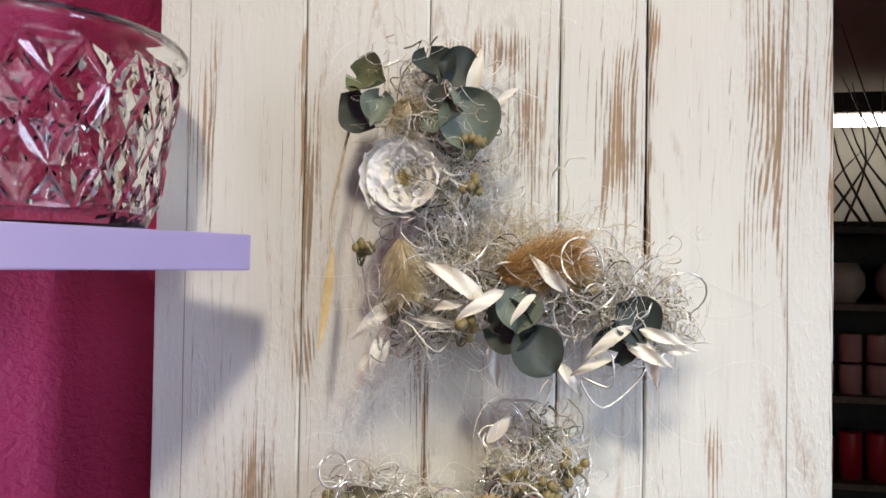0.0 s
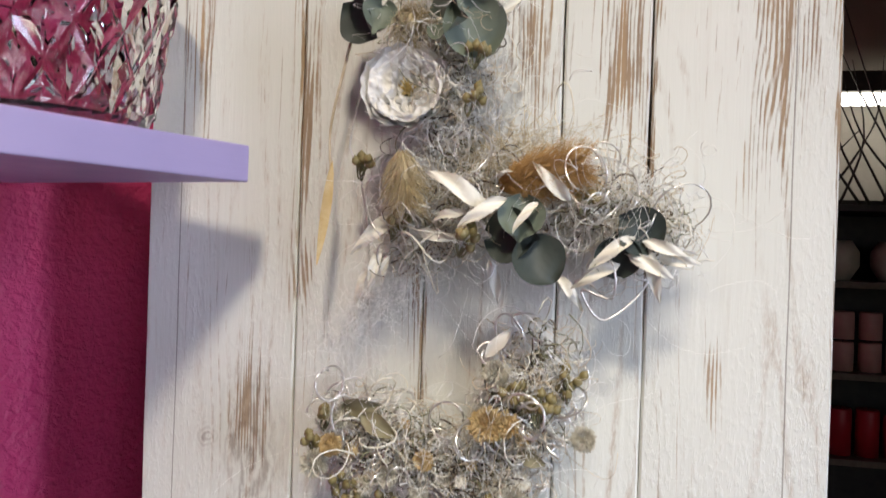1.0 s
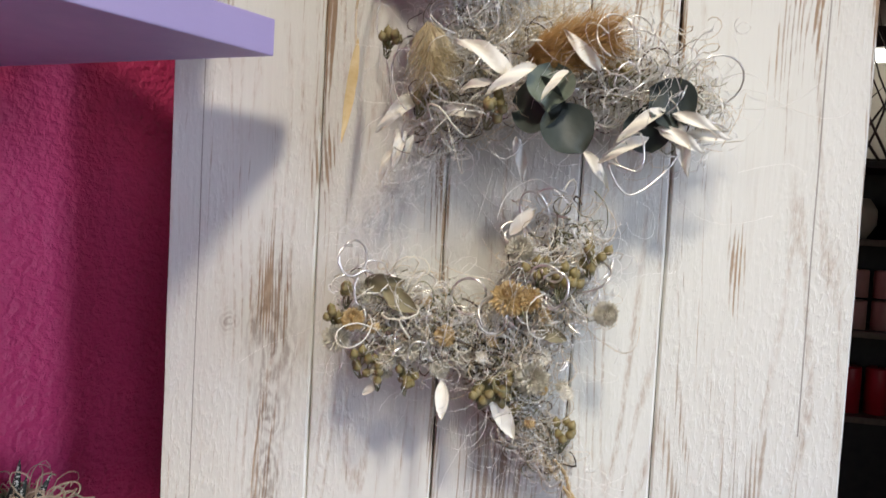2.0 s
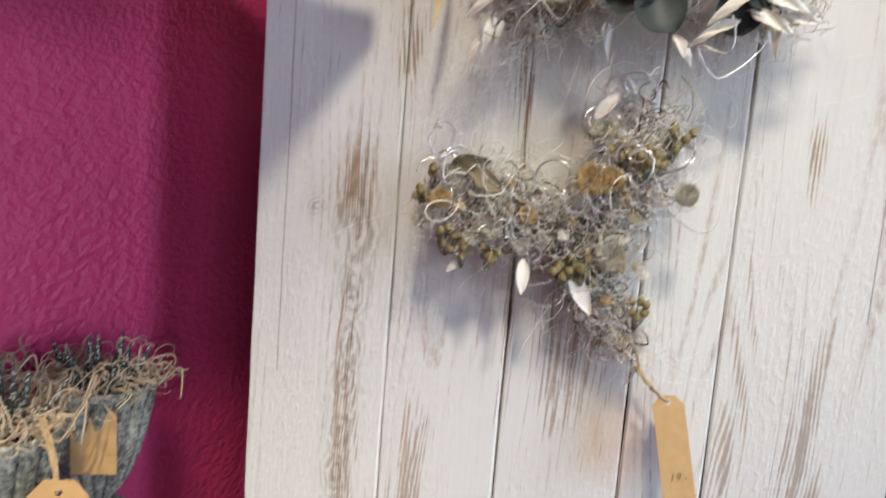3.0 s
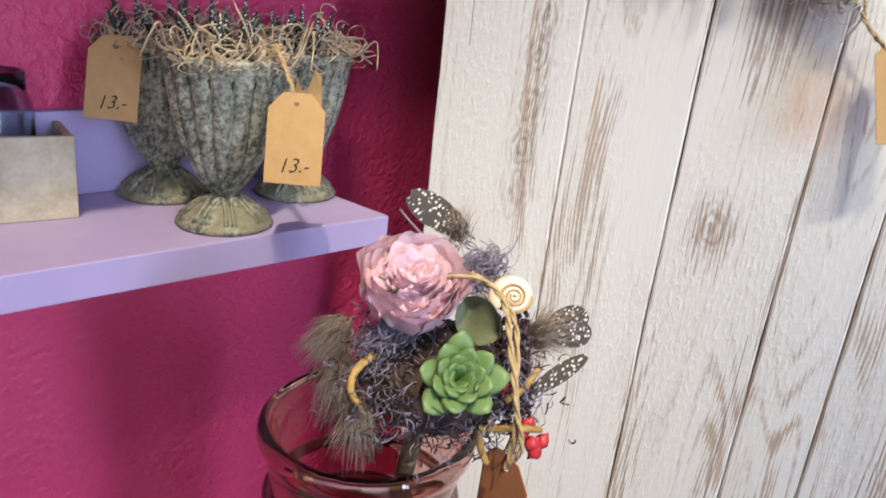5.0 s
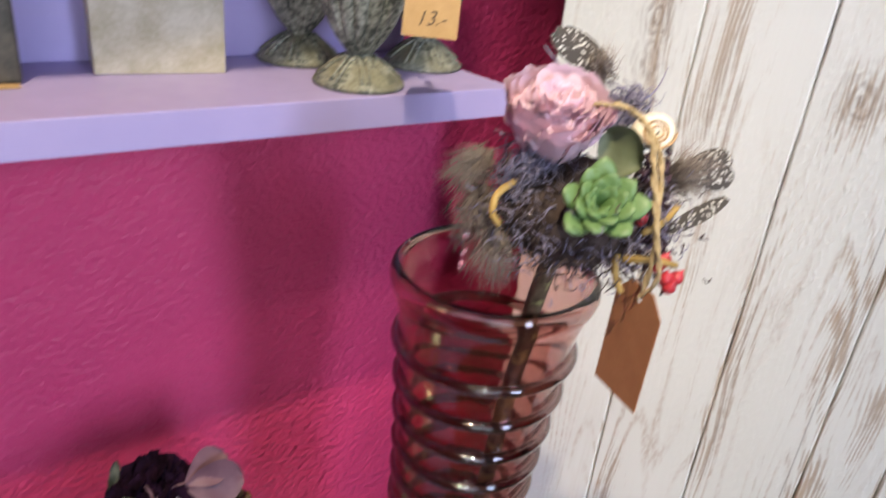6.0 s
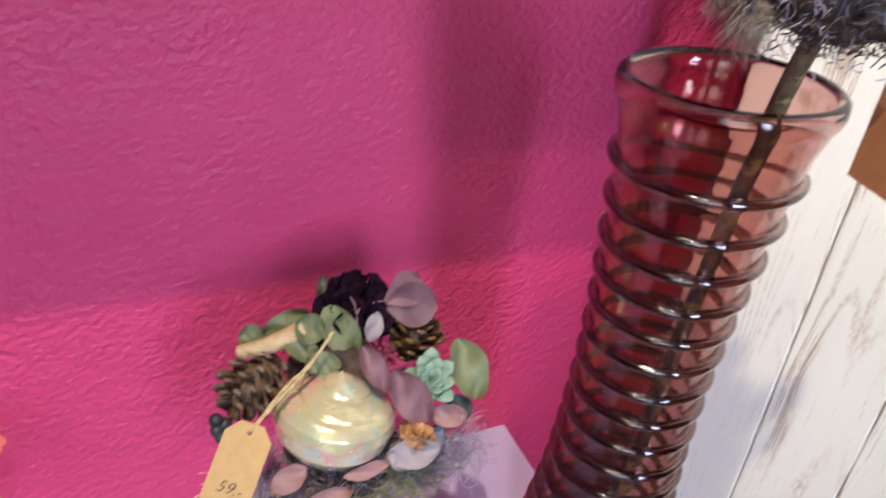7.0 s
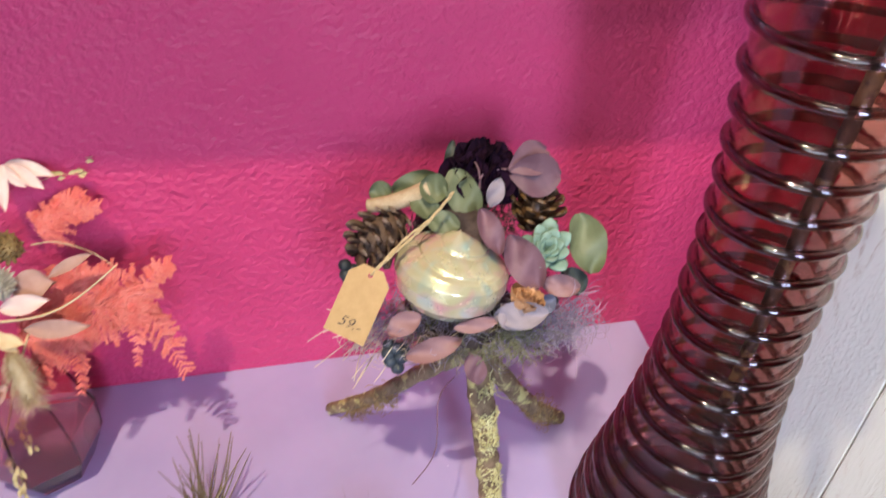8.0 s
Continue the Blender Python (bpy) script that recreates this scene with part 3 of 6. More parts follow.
def rose(at, face, r, parent, petal, core=None, label="", name="rose", cupped=False, outer=11):
    """A full garden rose: a ruffled heart inside rows of broad petals."""
    m = frame_of(at, Vector(face).cross((0.2, 0.3, 0.9)), face)
    rings, seg = 44, 96
    v, sd = [], random.uniform(0, 30)
    for i in range(rings + 1):
        rho = i / rings
        for j in range(seg):
            th = 2 * math.pi * j / seg
            x, y = rho * math.cos(th), rho * math.sin(th)
            wob = noise.noise((x * 2.2 + sd, y * 2.2, 1.0)) * 2.4 + noise.noise((x * 5 + sd, y * 5, 4.0)) * 0.9
            ridge = (1 - abs(math.sin(rho * 9.5 + 1.5 * wob + 0.35 * math.sin(2 * th + sd)))) ** 1.5
            fine = (1 - abs(math.sin(rho * 24 + 5.5 * wob + 1.0))) ** 1.4
            if cupped:
                z = -0.42 + 0.62 * rho ** 2.2 + (0.34 * ridge + 0.13 * fine) * (0.4 + 0.6 * math.sin(math.pi * min(rho, 0.95)))
            else:
                z = 0.46 * math.sqrt(max(0, 1 - rho ** 2 * 0.98)) - 0.05 - 0.16 * math.exp(-(rho / 0.16) ** 2) + (0.28 * ridge + 0.13 * fine) * (1 - 0.25 * rho)
            v.append((x * r * 0.86, y * r * 0.86, z * r - (0.0 if cupped else r * 0.14)))
    f = [(i * seg + j, i * seg + (j + 1) % seg, (i + 1) * seg + (j + 1) % seg, (i + 1) * seg + j) for i in range(rings) for j in range(seg)]
    head = part(name, Geo().add(v, f, m), petal, parent, label)
    for k in range(3 if cupped else 7):
        R0 = r * ((0.97 - 0.09 * k) if cupped else (0.90 - 0.122 * k))
        count = max(4, outer - k)
        for i in range(count):
            a = 2 * math.pi * (i + 0.5 * k) / count + random.uniform(-0.18, 0.18)
            half, lean, p6 = math.pi / count * random.uniform(1.3, 1.8), random.choice((-1, 1)) * random.uniform(0.04, 0.10), random.uniform(0, 6)
            if cupped:
                high = r * (0.26 - 0.3 * (1 - R0 / r)) * random.uniform(0.85, 1.1)
            else:
                high = r * (0.56 * math.sqrt(max(0.0, 1 - 0.74 * (R0 / r) ** 2)) - 0.02 - (0.14 if k > 5 else 0.0)) * random.uniform(0.9, 1.12)
            low, v = -r * 0.55 if k < 3 else high - r * 0.30, []
            for p in range(8):
                u = p / 7
                for w8 in range(9):
                    w = w8 / 4 - 1
                    rad = R0 * (0.66 + 0.34 * math.sin(u * 1.5) ** 0.8) * (1 + lean * w) + r * 0.035 * u ** 3 * math.sin(4 * w + p6) + r * 0.04 * u ** 5
                    z = low + (high - low) * u ** 0.85 - r * 0.09 * w * w * u + r * 0.03 * math.sin(6 * w + p6) * u
                    v.append((rad * math.cos(a + w * half), rad * math.sin(a + w * half), z))
            part("petal", Geo().add(v, [(p * 9 + w, p * 9 + w + 1, (p + 1) * 9 + w + 1, (p + 1) * 9 + w) for p in range(7) for w in range(8)], m), petal, head)
    if core:
        y = Geo()
        for _ in range(30):
            d = Vector((random.gauss(0, 0.30), random.gauss(0, 0.30), 1)).normalized()
            o = Vector((random.gauss(0, 0.05) * r, random.gauss(0, 0.05) * r, -0.36 * r))
            tubes(y, np.array([m @ o, m @ (o + d * 0.2 * r), m @ (o + d * r * random.uniform(0.3, 0.42))]), r * 0.016, 4)
        part("stamens", y, core, head, "yellow stamens")
    return head


def tail(at, tip, r, parent, mat, hair=420, name="bunny_tail_grass", label="soft dried bunny tail grass"):
    """A soft seed head of fine hairs."""
    at, tip = Vector(at), Vector(tip)
    ax = tip - at
    L = ax.length
    g = Geo()
    m = frame_of(at, ax, (0.13, -1, 0.2))
    k = 12
    ball(g, at + ax * 0.5, 0.5, 10, 8, (L * 0.9, r * 1.15, r * 1.15), m.to_3x3().to_4x4())
    lines = []
    for _ in range(hair):
        u = random.uniform(0.02, 0.97)
        a = random.uniform(0, 6.28)
        rr = r * 0.55 * math.sin(math.pi * min(max(u, 0.06), 0.94)) ** 0.6
        d = np.array([0.9, 0.75 * math.cos(a), 0.75 * math.sin(a)]) * r * random.uniform(0.7, 1.4)
        p0 = np.array([u * L, rr * math.cos(a), rr * math.sin(a)])
        lines.append([p0, p0 + d * 0.5 + unit() * r * 0.06, p0 + d + unit() * r * 0.18])
    p = np.array(lines)
    p = p @ np.array(m.to_3x3()).T + np.array(at)
    tubes(g, p, 0.00022, 3, 0.7)
    return part(name, g, mat, parent, label)


def berries(at, n, r, spread, parent, mat, stem=None, name="berry_sprig", label="sprig of small olive green berries", up=(0, 0, 1)):
    g = Geo()
    at = Vector(at)
    root = at - Vector(up) * spread * 1.6
    pts = []
    for i in range(n):
        c = at + Vector(unit()) * spread * random.uniform(0.3, 1.0)
        pts.append(c)
        tubes(g, smoothline([root, (root + c) / 2 + Vector(unit()) * r, c], 5), r * 0.16, 4)
    sprig = part(name, g, stem or MOSSGREEN, parent, label)
    for c in pts:
        b = Geo()
        d = (c - root).normalized()
        lathe(b, [(1e-5, -r), (r * 0.7, -r * 0.7), (r, 0), (r * 0.72, r * 0.65), (r * 0.28, r * 1.0), (r * 0.1, r * 1.35)], 8, Matrix.Translation(c) @ d.to_track_quat("Z", "Y").to_matrix().to_4x4())
        part("berry", b, mat, sprig)
    return sprig


def puff(at, r, parent, mat, n=160, name="straw_flower", label="", face=(0, -1, 0.2), spiky=1.0):
    """A small dried flower head of many fine scales."""
    g, m = Geo(), frame_of(at, Vector(face).cross((0.3, 0.2, 1)), face)
    ball(g, at, r * 0.6, 10, 6, (1, 1, 0.8), m.to_3x3().to_4x4())
    for i in range(n):
        ph = math.acos(1 - 1.35 * (i + 0.5) / n)
        th = i * 2.39996
        d = Vector((math.sin(ph) * math.cos(th), math.sin(ph) * math.sin(th), math.cos(ph)))
        p = m @ (d * r * 0.5)
        q = m @ (d * r * random.uniform(0.85, 1.1) * spiky + Vector((0, 0, r * 0.12)))
        leaf(g, p, q, (m.to_3x3() @ Vector((0, 0, 1))) + Vector(unit()) * 0.1, r * 0.22, 0.5, 0.2, 0.1, 2, 2)
    return part(name, g, mat, parent, label)


def sprig_leaves(pairs, parent, mat, width, name="leaf", label="", face=(0, -1, 0), round_=0.45, **kw):
    for a, b in pairs:
        g = Geo()
        wd = width * (Vector(b) - Vector(a)).length
        leaf(g, a, b, Vector(face) + Vector(unit()) * 0.35, wd, round_, kw.get("cup", 0.15), kw.get("bend", 0.1), 10, 6, kw.get("wave", 0.03))
        part(name, g, mat, parent, label)


def disc_leaf(at, r, face, parent, mat, name="eucalyptus_leaf", label="", turn=0.0):
    """A round leaf with a shallow fold."""
    g = Geo()
    f = (Vector(face).normalized() + Vector(unit()) * 0.32).normalized()
    side = f.cross((math.sin(turn), 0.2, math.cos(turn))).normalized()
    leaf(g, Vector(at) - side * r, Vector(at) + side * r, f, r * 2.0, 0.5, random.uniform(0.12, 0.34), 0.07, 12, 8, 0.025, 0.5)
    return part(name, g, mat, parent, label)


# ---- two hearts of wire and dried flowers on the panel ----
FIBRES = (("silver_fibre", ANGEL, 0.00027), ("beige_fibre", BEIGEFIBRE, 0.0003))


def h1(x, z, d):
    """A place on the upper heart: millimetres right of and above its middle, d out from the planks."""
    return Vector((0.262 + x * 0.001, -d * 0.001, 1.459 + z * 0.001))


heart = thing("heart_wreath", "silver wire heart with white rose, eucalyptus and dried grasses", "wreath", "wire hearts on the panel")
ARM_UP = [h1(-38, 96, 30), h1(-25, 60, 32), h1(-22, 20, 34), h1(-28, -30, 30), h1(-48, -62, 24)]
ARM_SIDE = [h1(-45, -55, 26), h1(-5, -40, 34), h1(40, -32, 36), h1(80, -40, 34), h1(112, -58, 28)]
for nm, mt, rad in FIBRES:
    g = Geo()
    k = 1.0 if mt is ANGEL else 0.45
    fuzz(g, ARM_UP, (0.026, 0.034, 0.026, 0.02), int(900 * k), 0.075, rad, 1.3, 12, 0.0, 3, 0.12)
    fuzz(g, ARM_SIDE, (0.02, 0.03, 0.034, 0.022), int(720 * k), 0.075, rad, 1.3, 12, 0.0, 3, 0.12)
    tagged(part(nm, g, mt, heart, "fine silvery fibres"), "", "", "", "stuff")
g = Geo()
curls(g, ARM_UP, 0.028, 60, 0.007, 0.018, 0.0006, 0.0)
curls(g, ARM_SIDE, 0.026, 80, 0.007, 0.019, 0.0006, 0.0)
tubes(g, smoothline([h1(62, -88, 60), h1(82, -74, 66), h1(84, -96, 66), h1(66, -92, 62), h1(80, -110, 58), h1(106, -84, 50), h1(100, -52, 50)], 40), 0.0007, 6)
tubes(g, smoothline([h1(-84, 40, 30), h1(-92, 0, 30), h1(-86, -20, 26), h1(-80, -60, 20)], 20), 0.0006, 6)
tagged(part("wire", g, SILVER, heart, "curled silver wire"), "", "", "", "stuff")
g = Geo()
fuzz(g, ARM_UP, 0.028, 26, 0.14, 0.0006, 0.9, 18, 0.0, 5, 0.16)
fuzz(g, ARM_SIDE, 0.028, 56, 0.14, 0.0006, 0.9, 18, 0.0, 5, 0.16)
tagged(part("rattan_strand", g, CREAM, heart, "long curved cream strands"), "", "", "", "stuff")
g = Geo()
fuzz(g, [h1(-52, -88, 22), h1(-78, -112, 20), h1(-100, -136, 14)], 0.016, 420, 0.05, 0.00011, 0.6, 7, 0.0)
part("down_feather", g, ANGEL, heart, "wispy white down feather")
for nm, mt, n, rad in (("dark_stem", DARKTWIG, 120, 0.00055), ("moss_strand", MOSSGREEN, 150, 0.0005)):
    g = Geo()
    fuzz(g, ARM_UP, 0.022, n, 0.05, rad, 0.9, 9, 0.0, 4, 0.15)
    fuzz(g, ARM_SIDE, 0.020, n, 0.05, rad, 0.9, 9, 0.0, 4, 0.15)
    tagged(part(nm, g, mt, heart, "dark dried stems"), "", "", "", "stuff")
g = Geo()
fuzz(g, ARM_UP, 0.036, 110, 0.13, 0.00016, 0.7, 14, 0.0)
fuzz(g, ARM_SIDE, 0.036, 150, 0.13, 0.00016, 0.7, 14, 0.0)
tagged(part("stray_hair", g, ANGEL, heart, "fine white stray hairs"), "", "", "", "stuff")
part("long_strand", tubes(Geo(), smoothline([h1(-88, 92, 30), h1(-96, 52, 34), h1(-104, 10, 36), h1(-102, -20, 40)], 20), 0.0011, 6, 0.3), BEIGEFIBRE, heart, "long tan strand")
ROSE_AT = h1(-46, 30, 60)
rose(ROSE_AT, (0.05, -1, 0.12), 0.0275, heart, WHITEPETAL, YELLOW, "open white preserved rose", "white_rose", True)
for x, z, r, d, f, mt, tn in ((-72, 96, 15, 52, (-0.2, -1, 0.4), EUC_OLIVE, 0.4), (-78, 78, 16, 48, (-0.4, -1, -0.3), EUC_DARK, 1.0), (-67, 74, 12, 58, (0.2, -1, 0.5), EUC_PALE, 1.8),
                              (-28, 98, 14, 60, (0.1, -1, 0.5), EUC_DARK, 1.2), (-12, 100, 13, 58, (0.3, -1, 0.2), EUC_DARK, 0.2), (-6, 66, 20, 60, (0.2, -1, 0.2), EUC_PALE, 1.1),
                              (-17, 70, 15, 66, (-0.5, -1, 0.1), EUC_PALE, 0.3), (26, -62, 17, 70, (-0.2, -1, 0.2), EUC_DARK, 0.1), (40, -76, 16, 76, (0.1, -1, 0.1), EUC_DARK, 0.9),
                              (30, -52, 14, 74, (0.4, -1, 0.3), EUC_PALE, 1.7), (98, -56, 15, 58, (0.3, -1, 0.1), EUC_DARK, 0.6), (86, -70, 14, 56, (-0.2, -1, -0.1), EUC_DARK, 1.4)):
    disc_leaf(h1(x, z, d), r * 0.001, f, heart, mt, label="round grey-green eucalyptus leaf", turn=tn)
tail(h1(-48, -8, 60), h1(-42, -44, 64), 0.012, heart, TAIL, 800)
tail(h1(-54, 78, 50), h1(-42, 66, 62), 0.013, heart, TAIL)
tail(h1(14, -31, 66), h1(64, -19, 66), 0.0125, heart, TAIL_ORANGE, 1700, label="ochre dried bunny tail grass")
g = Geo()
fuzz(g, [h1(2, -18, 40), h1(20, -6, 46), h1(60, -8, 46)], 0.012, 260, 0.05, 0.0002, 0.5, 7, 0.0)
part("grass_plume", g, TAIL, heart, "pale yellow feathery grass")
CREAM_HEART = [((10, -46, 80), (-28, -24, 78)), ((-2, -48, 78), (-24, -54, 72)), ((22, -40, 84), (-6, -58, 86)), ((40, -42, 80), (26, -60, 84)), ((58, -40, 74), (36, -18, 78)),
               ((-52, -48, 40), (-84, -76, 44)), ((-52, -58, 36), (-48, -74, 40)), ((-66, -72, 40), (-72, -100, 40)), ((-74, -86, 36), (-82, -112, 30)), ((-60, -76, 40), (-64, -94, 36)),
               ((100, -62, 60), (128, -70, 56)), ((92, -70, 62), (120, -84, 58)), ((96, -60, 64), (70, -80, 62)), ((104, -66, 58), (112, -98, 54)), ((88, -76, 60), (60, -92, 56)),
               ((-14, -64, 50), (-44, -60, 46)), ((8, -76, 46), (14, -104, 40)), ((50, -84, 50), (66, -106, 44)), ((-4, 74, 56), (2, 112, 56)), ((8, 70, 54), (26, 88, 52)), ((110, -72, 54), (136, -74, 50))]
sprig_leaves([(h1(*a), h1(*b)) for a, b in CREAM_HEART], heart, CREAM, 0.25, "ruscus_leaf", "bleached cream ruscus leaf", (0, -1, 0.2), 0.36, wave=0.17, bend=0.16)
for x, z, d, n in ((2, 52, 70, 7), (-2, 24, 66, 7), (-76, -14, 42, 8), (-4, -62, 70, 9), (-52, -54, 50, 7), (68, -34, 66, 4)):
    berries(h1(x, z, d), n, 0.0032, 0.009, heart, BERRY, up=(0.3, -0.2, 0.9))
g = Geo()
leaf(g, h1(-101, -14, 40), h1(-106, -84, 50), (0.8, -1, 0), 0.007, 0.45, 0.1, 0.03)
part("straw_blade", g, STRAW, heart, "flat golden straw blade")


def h2(x, z, d):
    """A place on the lower heart."""
    return Vector((0.240 + x * 0.001, -d * 0.001, 1.255 + z * 0.001))


heart = thing("heart_wreath", "silver wire heart with straw flowers, berries and a price tag", "wreath", "wire hearts on the panel")
ARM_L = [h2(-62, 8, 30), h2(-40, 5, 36), h2(-12, 0, 36), h2(10, -8, 34), h2(36, -45, 26), h2(62, -85, 18)]
ARM_R = [h2(62, 62, 32), h2(58, 36, 36), h2(46, 6, 36), h2(36, -20, 32), h2(46, -55, 24), h2(62, -86, 16)]
for nm, mt, rad in FIBRES:
    g = Geo()
    k = 0.75 if mt is ANGEL else 0.6
    fuzz(g, ARM_L, (0.026, 0.026, 0.020, 0.014, 0.008), int(620 * k), 0.07, rad, 1.3, 12, 0.0, 3, 0.07)
    fuzz(g, ARM_R, (0.026, 0.028, 0.022, 0.014, 0.008), int(640 * k), 0.075, rad, 1.3, 12, 0.0, 3, 0.07)
    tagged(part(nm, g, mt, heart, "fine silvery fibres"), "", "", "", "stuff")
g = Geo()
curls(g, ARM_L[:3], 0.024, 60, 0.006, 0.015, 0.0008, 0.0)
curls(g, ARM_R[:3], 0.024, 60, 0.006, 0.016, 0.0008, 0.0)
curls(g, ARM_R[3:], 0.010, 14, 0.006, 0.012, 0.00075, 0.0)
tubes(g, smoothline([h2(52, -84, 26), h2(64, -98, 30), h2(72, -92, 30), h2(70, -104, 28), h2(68, -118, 10), h2(74, -106, 16), h2(76, -92, 24)], 30), 0.0007, 6)
tagged(part("wire", g, SILVER, heart, "curled silver wire"), "", "", "", "stuff")
g = Geo()
fuzz(g, ARM_L[:3], 0.022, 34, 0.12, 0.00055, 0.9, 18, 0.0, 5, 0.10)
fuzz(g, ARM_R[:3], 0.022, 34, 0.12, 0.00055, 0.9, 18, 0.0, 5, 0.10)
tagged(part("rattan_strand", g, CREAM, heart, "long curved cream strands"), "", "", "", "stuff")
for nm, mt, n, rad in (("dark_stem", DARKTWIG, 130, 0.0006), ("moss_strand", MOSSGREEN, 200, 0.0006)):
    g = Geo()
    fuzz(g, ARM_L, (0.022, 0.024, 0.02, 0.012, 0.006), n, 0.04, rad, 1.0, 8, 0.0, 4, 0.15)
    fuzz(g, ARM_R, (0.022, 0.024, 0.02, 0.012, 0.006), n, 0.04, rad, 1.0, 8, 0.0, 4, 0.15)
    tagged(part(nm, g, mt, heart, "dark dried stems"), "", "", "", "stuff")
g = Geo()
fuzz(g, ARM_L[:4], 0.034, 90, 0.12, 0.00016, 0.7, 14, 0.0)
fuzz(g, ARM_R, 0.034, 130, 0.12, 0.00016, 0.7, 14, 0.0)
tagged(part("stray_hair", g, ANGEL, heart, "fine white stray hairs"), "", "", "", "stuff")
for i in range(22):
    base = ARM_L[0].lerp(ARM_L[3], random.random()) if i % 2 else ARM_R[0].lerp(ARM_R[4], random.random())
    c = base + Vector((random.gauss(0, 0.013), -random.uniform(0.012, 0.024), random.gauss(0, 0.014)))
    puff(c, random.uniform(0.0035, 0.0065), heart, (LICHEN, CREAM, STRAW)[i % 3], 46, "floret", "tiny pale dried floret", (random.gauss(0, 0.3), -1, 0.2), random.uniform(0.9, 1.3))
puff(h2(34, 27, 62), 0.012, heart, STRAW, 150, "straw_flower", "amber straw flower head")
puff(h2(92, 22, 58), 0.0085, heart, LICHEN, 110, "button_flower", "cream button flower")
puff(h2(-78, -8, 56), 0.010, heart, LICHEN, 130, "straw_flower", "small pale straw flower")
puff(h2(-66, 6, 60), 0.009, heart, STRAW, 120, "straw_flower", "small pale straw flower", spiky=0.9)
puff(h2(-6, 0, 56), 0.009, heart, STRAW, 110, "straw_flower", "small pale straw flower", spiky=0.8)
puff(h2(50, -22, 54), 0.0115, heart, LICHEN, 150, "button_flower", "grey-white button flower")
puff(h2(46, 28, 62), 0.010, heart, STRAW, 90, "straw_flower", "small pale straw flower", spiky=0.9)
for x, z, d, r in ((38, 58, 56, 13), (-30, -12, 56, 12), (-48, -26, 50, 12), (-10, -22, 50, 10), (20, -34, 50, 12), (-64, 22, 50, 12)):
    puff(h2(x, z, d), r * 0.0008, heart, LICHEN if x != 20 else MOSSGREEN, 90, "lichen_tuft", "crumbly pale lichen tuft", spiky=0.9)
for x, z, d, n in ((84, 56, 58, 11), (66, 40, 62, 11), (20, -32, 54, 9), (72, -60, 36, 7), (-48, -28, 52, 8), (-74, 24, 48, 8), (38, -42, 46, 8), (-78, 8, 52, 9), (-60, -20, 54, 8), (52, 46, 60, 7), (-30, -30, 50, 9), (30, -26, 54, 8)):
    berries(h2(x, z, d), n, 0.0032, 0.010, heart, BERRY, up=(0.2, -0.3, 0.9))
sprig_leaves([(h2(-8, -30, 50), h2(-6, -54, 56)), (h2(24, -36, 46), h2(40, -64, 44)), (h2(-50, -36, 46), h2(-62, -46, 46)), (h2(30, 66, 46), h2(46, 84, 46))], heart, CREAM, 0.36, "ruscus_leaf", "bleached cream leaf")
sprig_leaves([(h2(-62, 30, 52), h2(-34, 34, 56)), (h2(-48, 26, 56), h2(-24, 14, 58)), (h2(52, 10, 56), h2(70, 4, 54))], heart, DRYLEAF, 0.5, "leaf", "dull olive dried leaf")
tip = tag_card((0.3265, -0.028, 1.137), (0.3475, -0.021, 1.139), (0.3355, -0.054, 1.075), "19.-", heart)
cord([(0.292, -0.028, 1.190), (0.302, -0.030, 1.172), (0.312, -0.028, 1.158), (0.326, -0.026, 1.142), tip], 0.0011, heart)
cord([tip, (0.332, -0.028, 1.138), (0.318, -0.024, 1.152), (0.313, -0.026, 1.166), (0.306, -0.032, 1.176)], 0.0010, heart)

# ---- cut glass bowl on the upper shelf ----
GLASS = glass("clear_glass", (0.97, 0.98, 0.98))
bowl = thing("glass_bowl", "clear pressed glass bowl with a cut star pattern on a shelf", "bowl", at=(-0.02, -0.10, 1.4525))


def bowl_r(z):
    return 0.070 + 0.0145 * max(0.0, (z - 0.010) / 0.098) ** 1.1


def cut_band(geo, n=16, z0=0.010, z1=0.108, rows=4):
    """Pressed diamonds, each a low pyramid with a flat top, round the bowl's wall."""
    def at(u, z, out):
        r, a = bowl_r(z) + out, u * 2 * math.pi / n
        return (r * math.cos(a), r * math.sin(a), z)
    h = (z1 - z0) / rows
    for k in range(rows + 1):
        z = z0 + h * k
        for i in range(n):
            u = i + 0.5 * (k % 2)
            lo, hi = max(z - h, z0), min(z + h, z1)
            out = [(u - 0.5, z), (u, lo), (u + 0.5, z), (u, hi)]
            zc = (lo + hi) / 2 if k in (0, rows) else z
            top = [(u + (p - u) * 0.30, zc + (q - zc) * 0.30) for p, q in out]
            mid = [(u + (p - u) * 0.62, zc + (q - zc) * 0.62) for p, q in out]
            v = [at(p, q, 0.0) for p, q in out] + [at(p, q, 0.0014) for p, q in mid] + [at(p, q, 0.0042) for p, q in top]
            f = [(j, (j + 1) % 4, 4 + (j + 1) % 4, 4 + j) for j in range(4)] + [(4 + j, 4 + (j + 1) % 4, 8 + (j + 1) % 4, 8 + j) for j in range(4)] + [(8, 9, 10, 11)]
            geo.add(v, f)


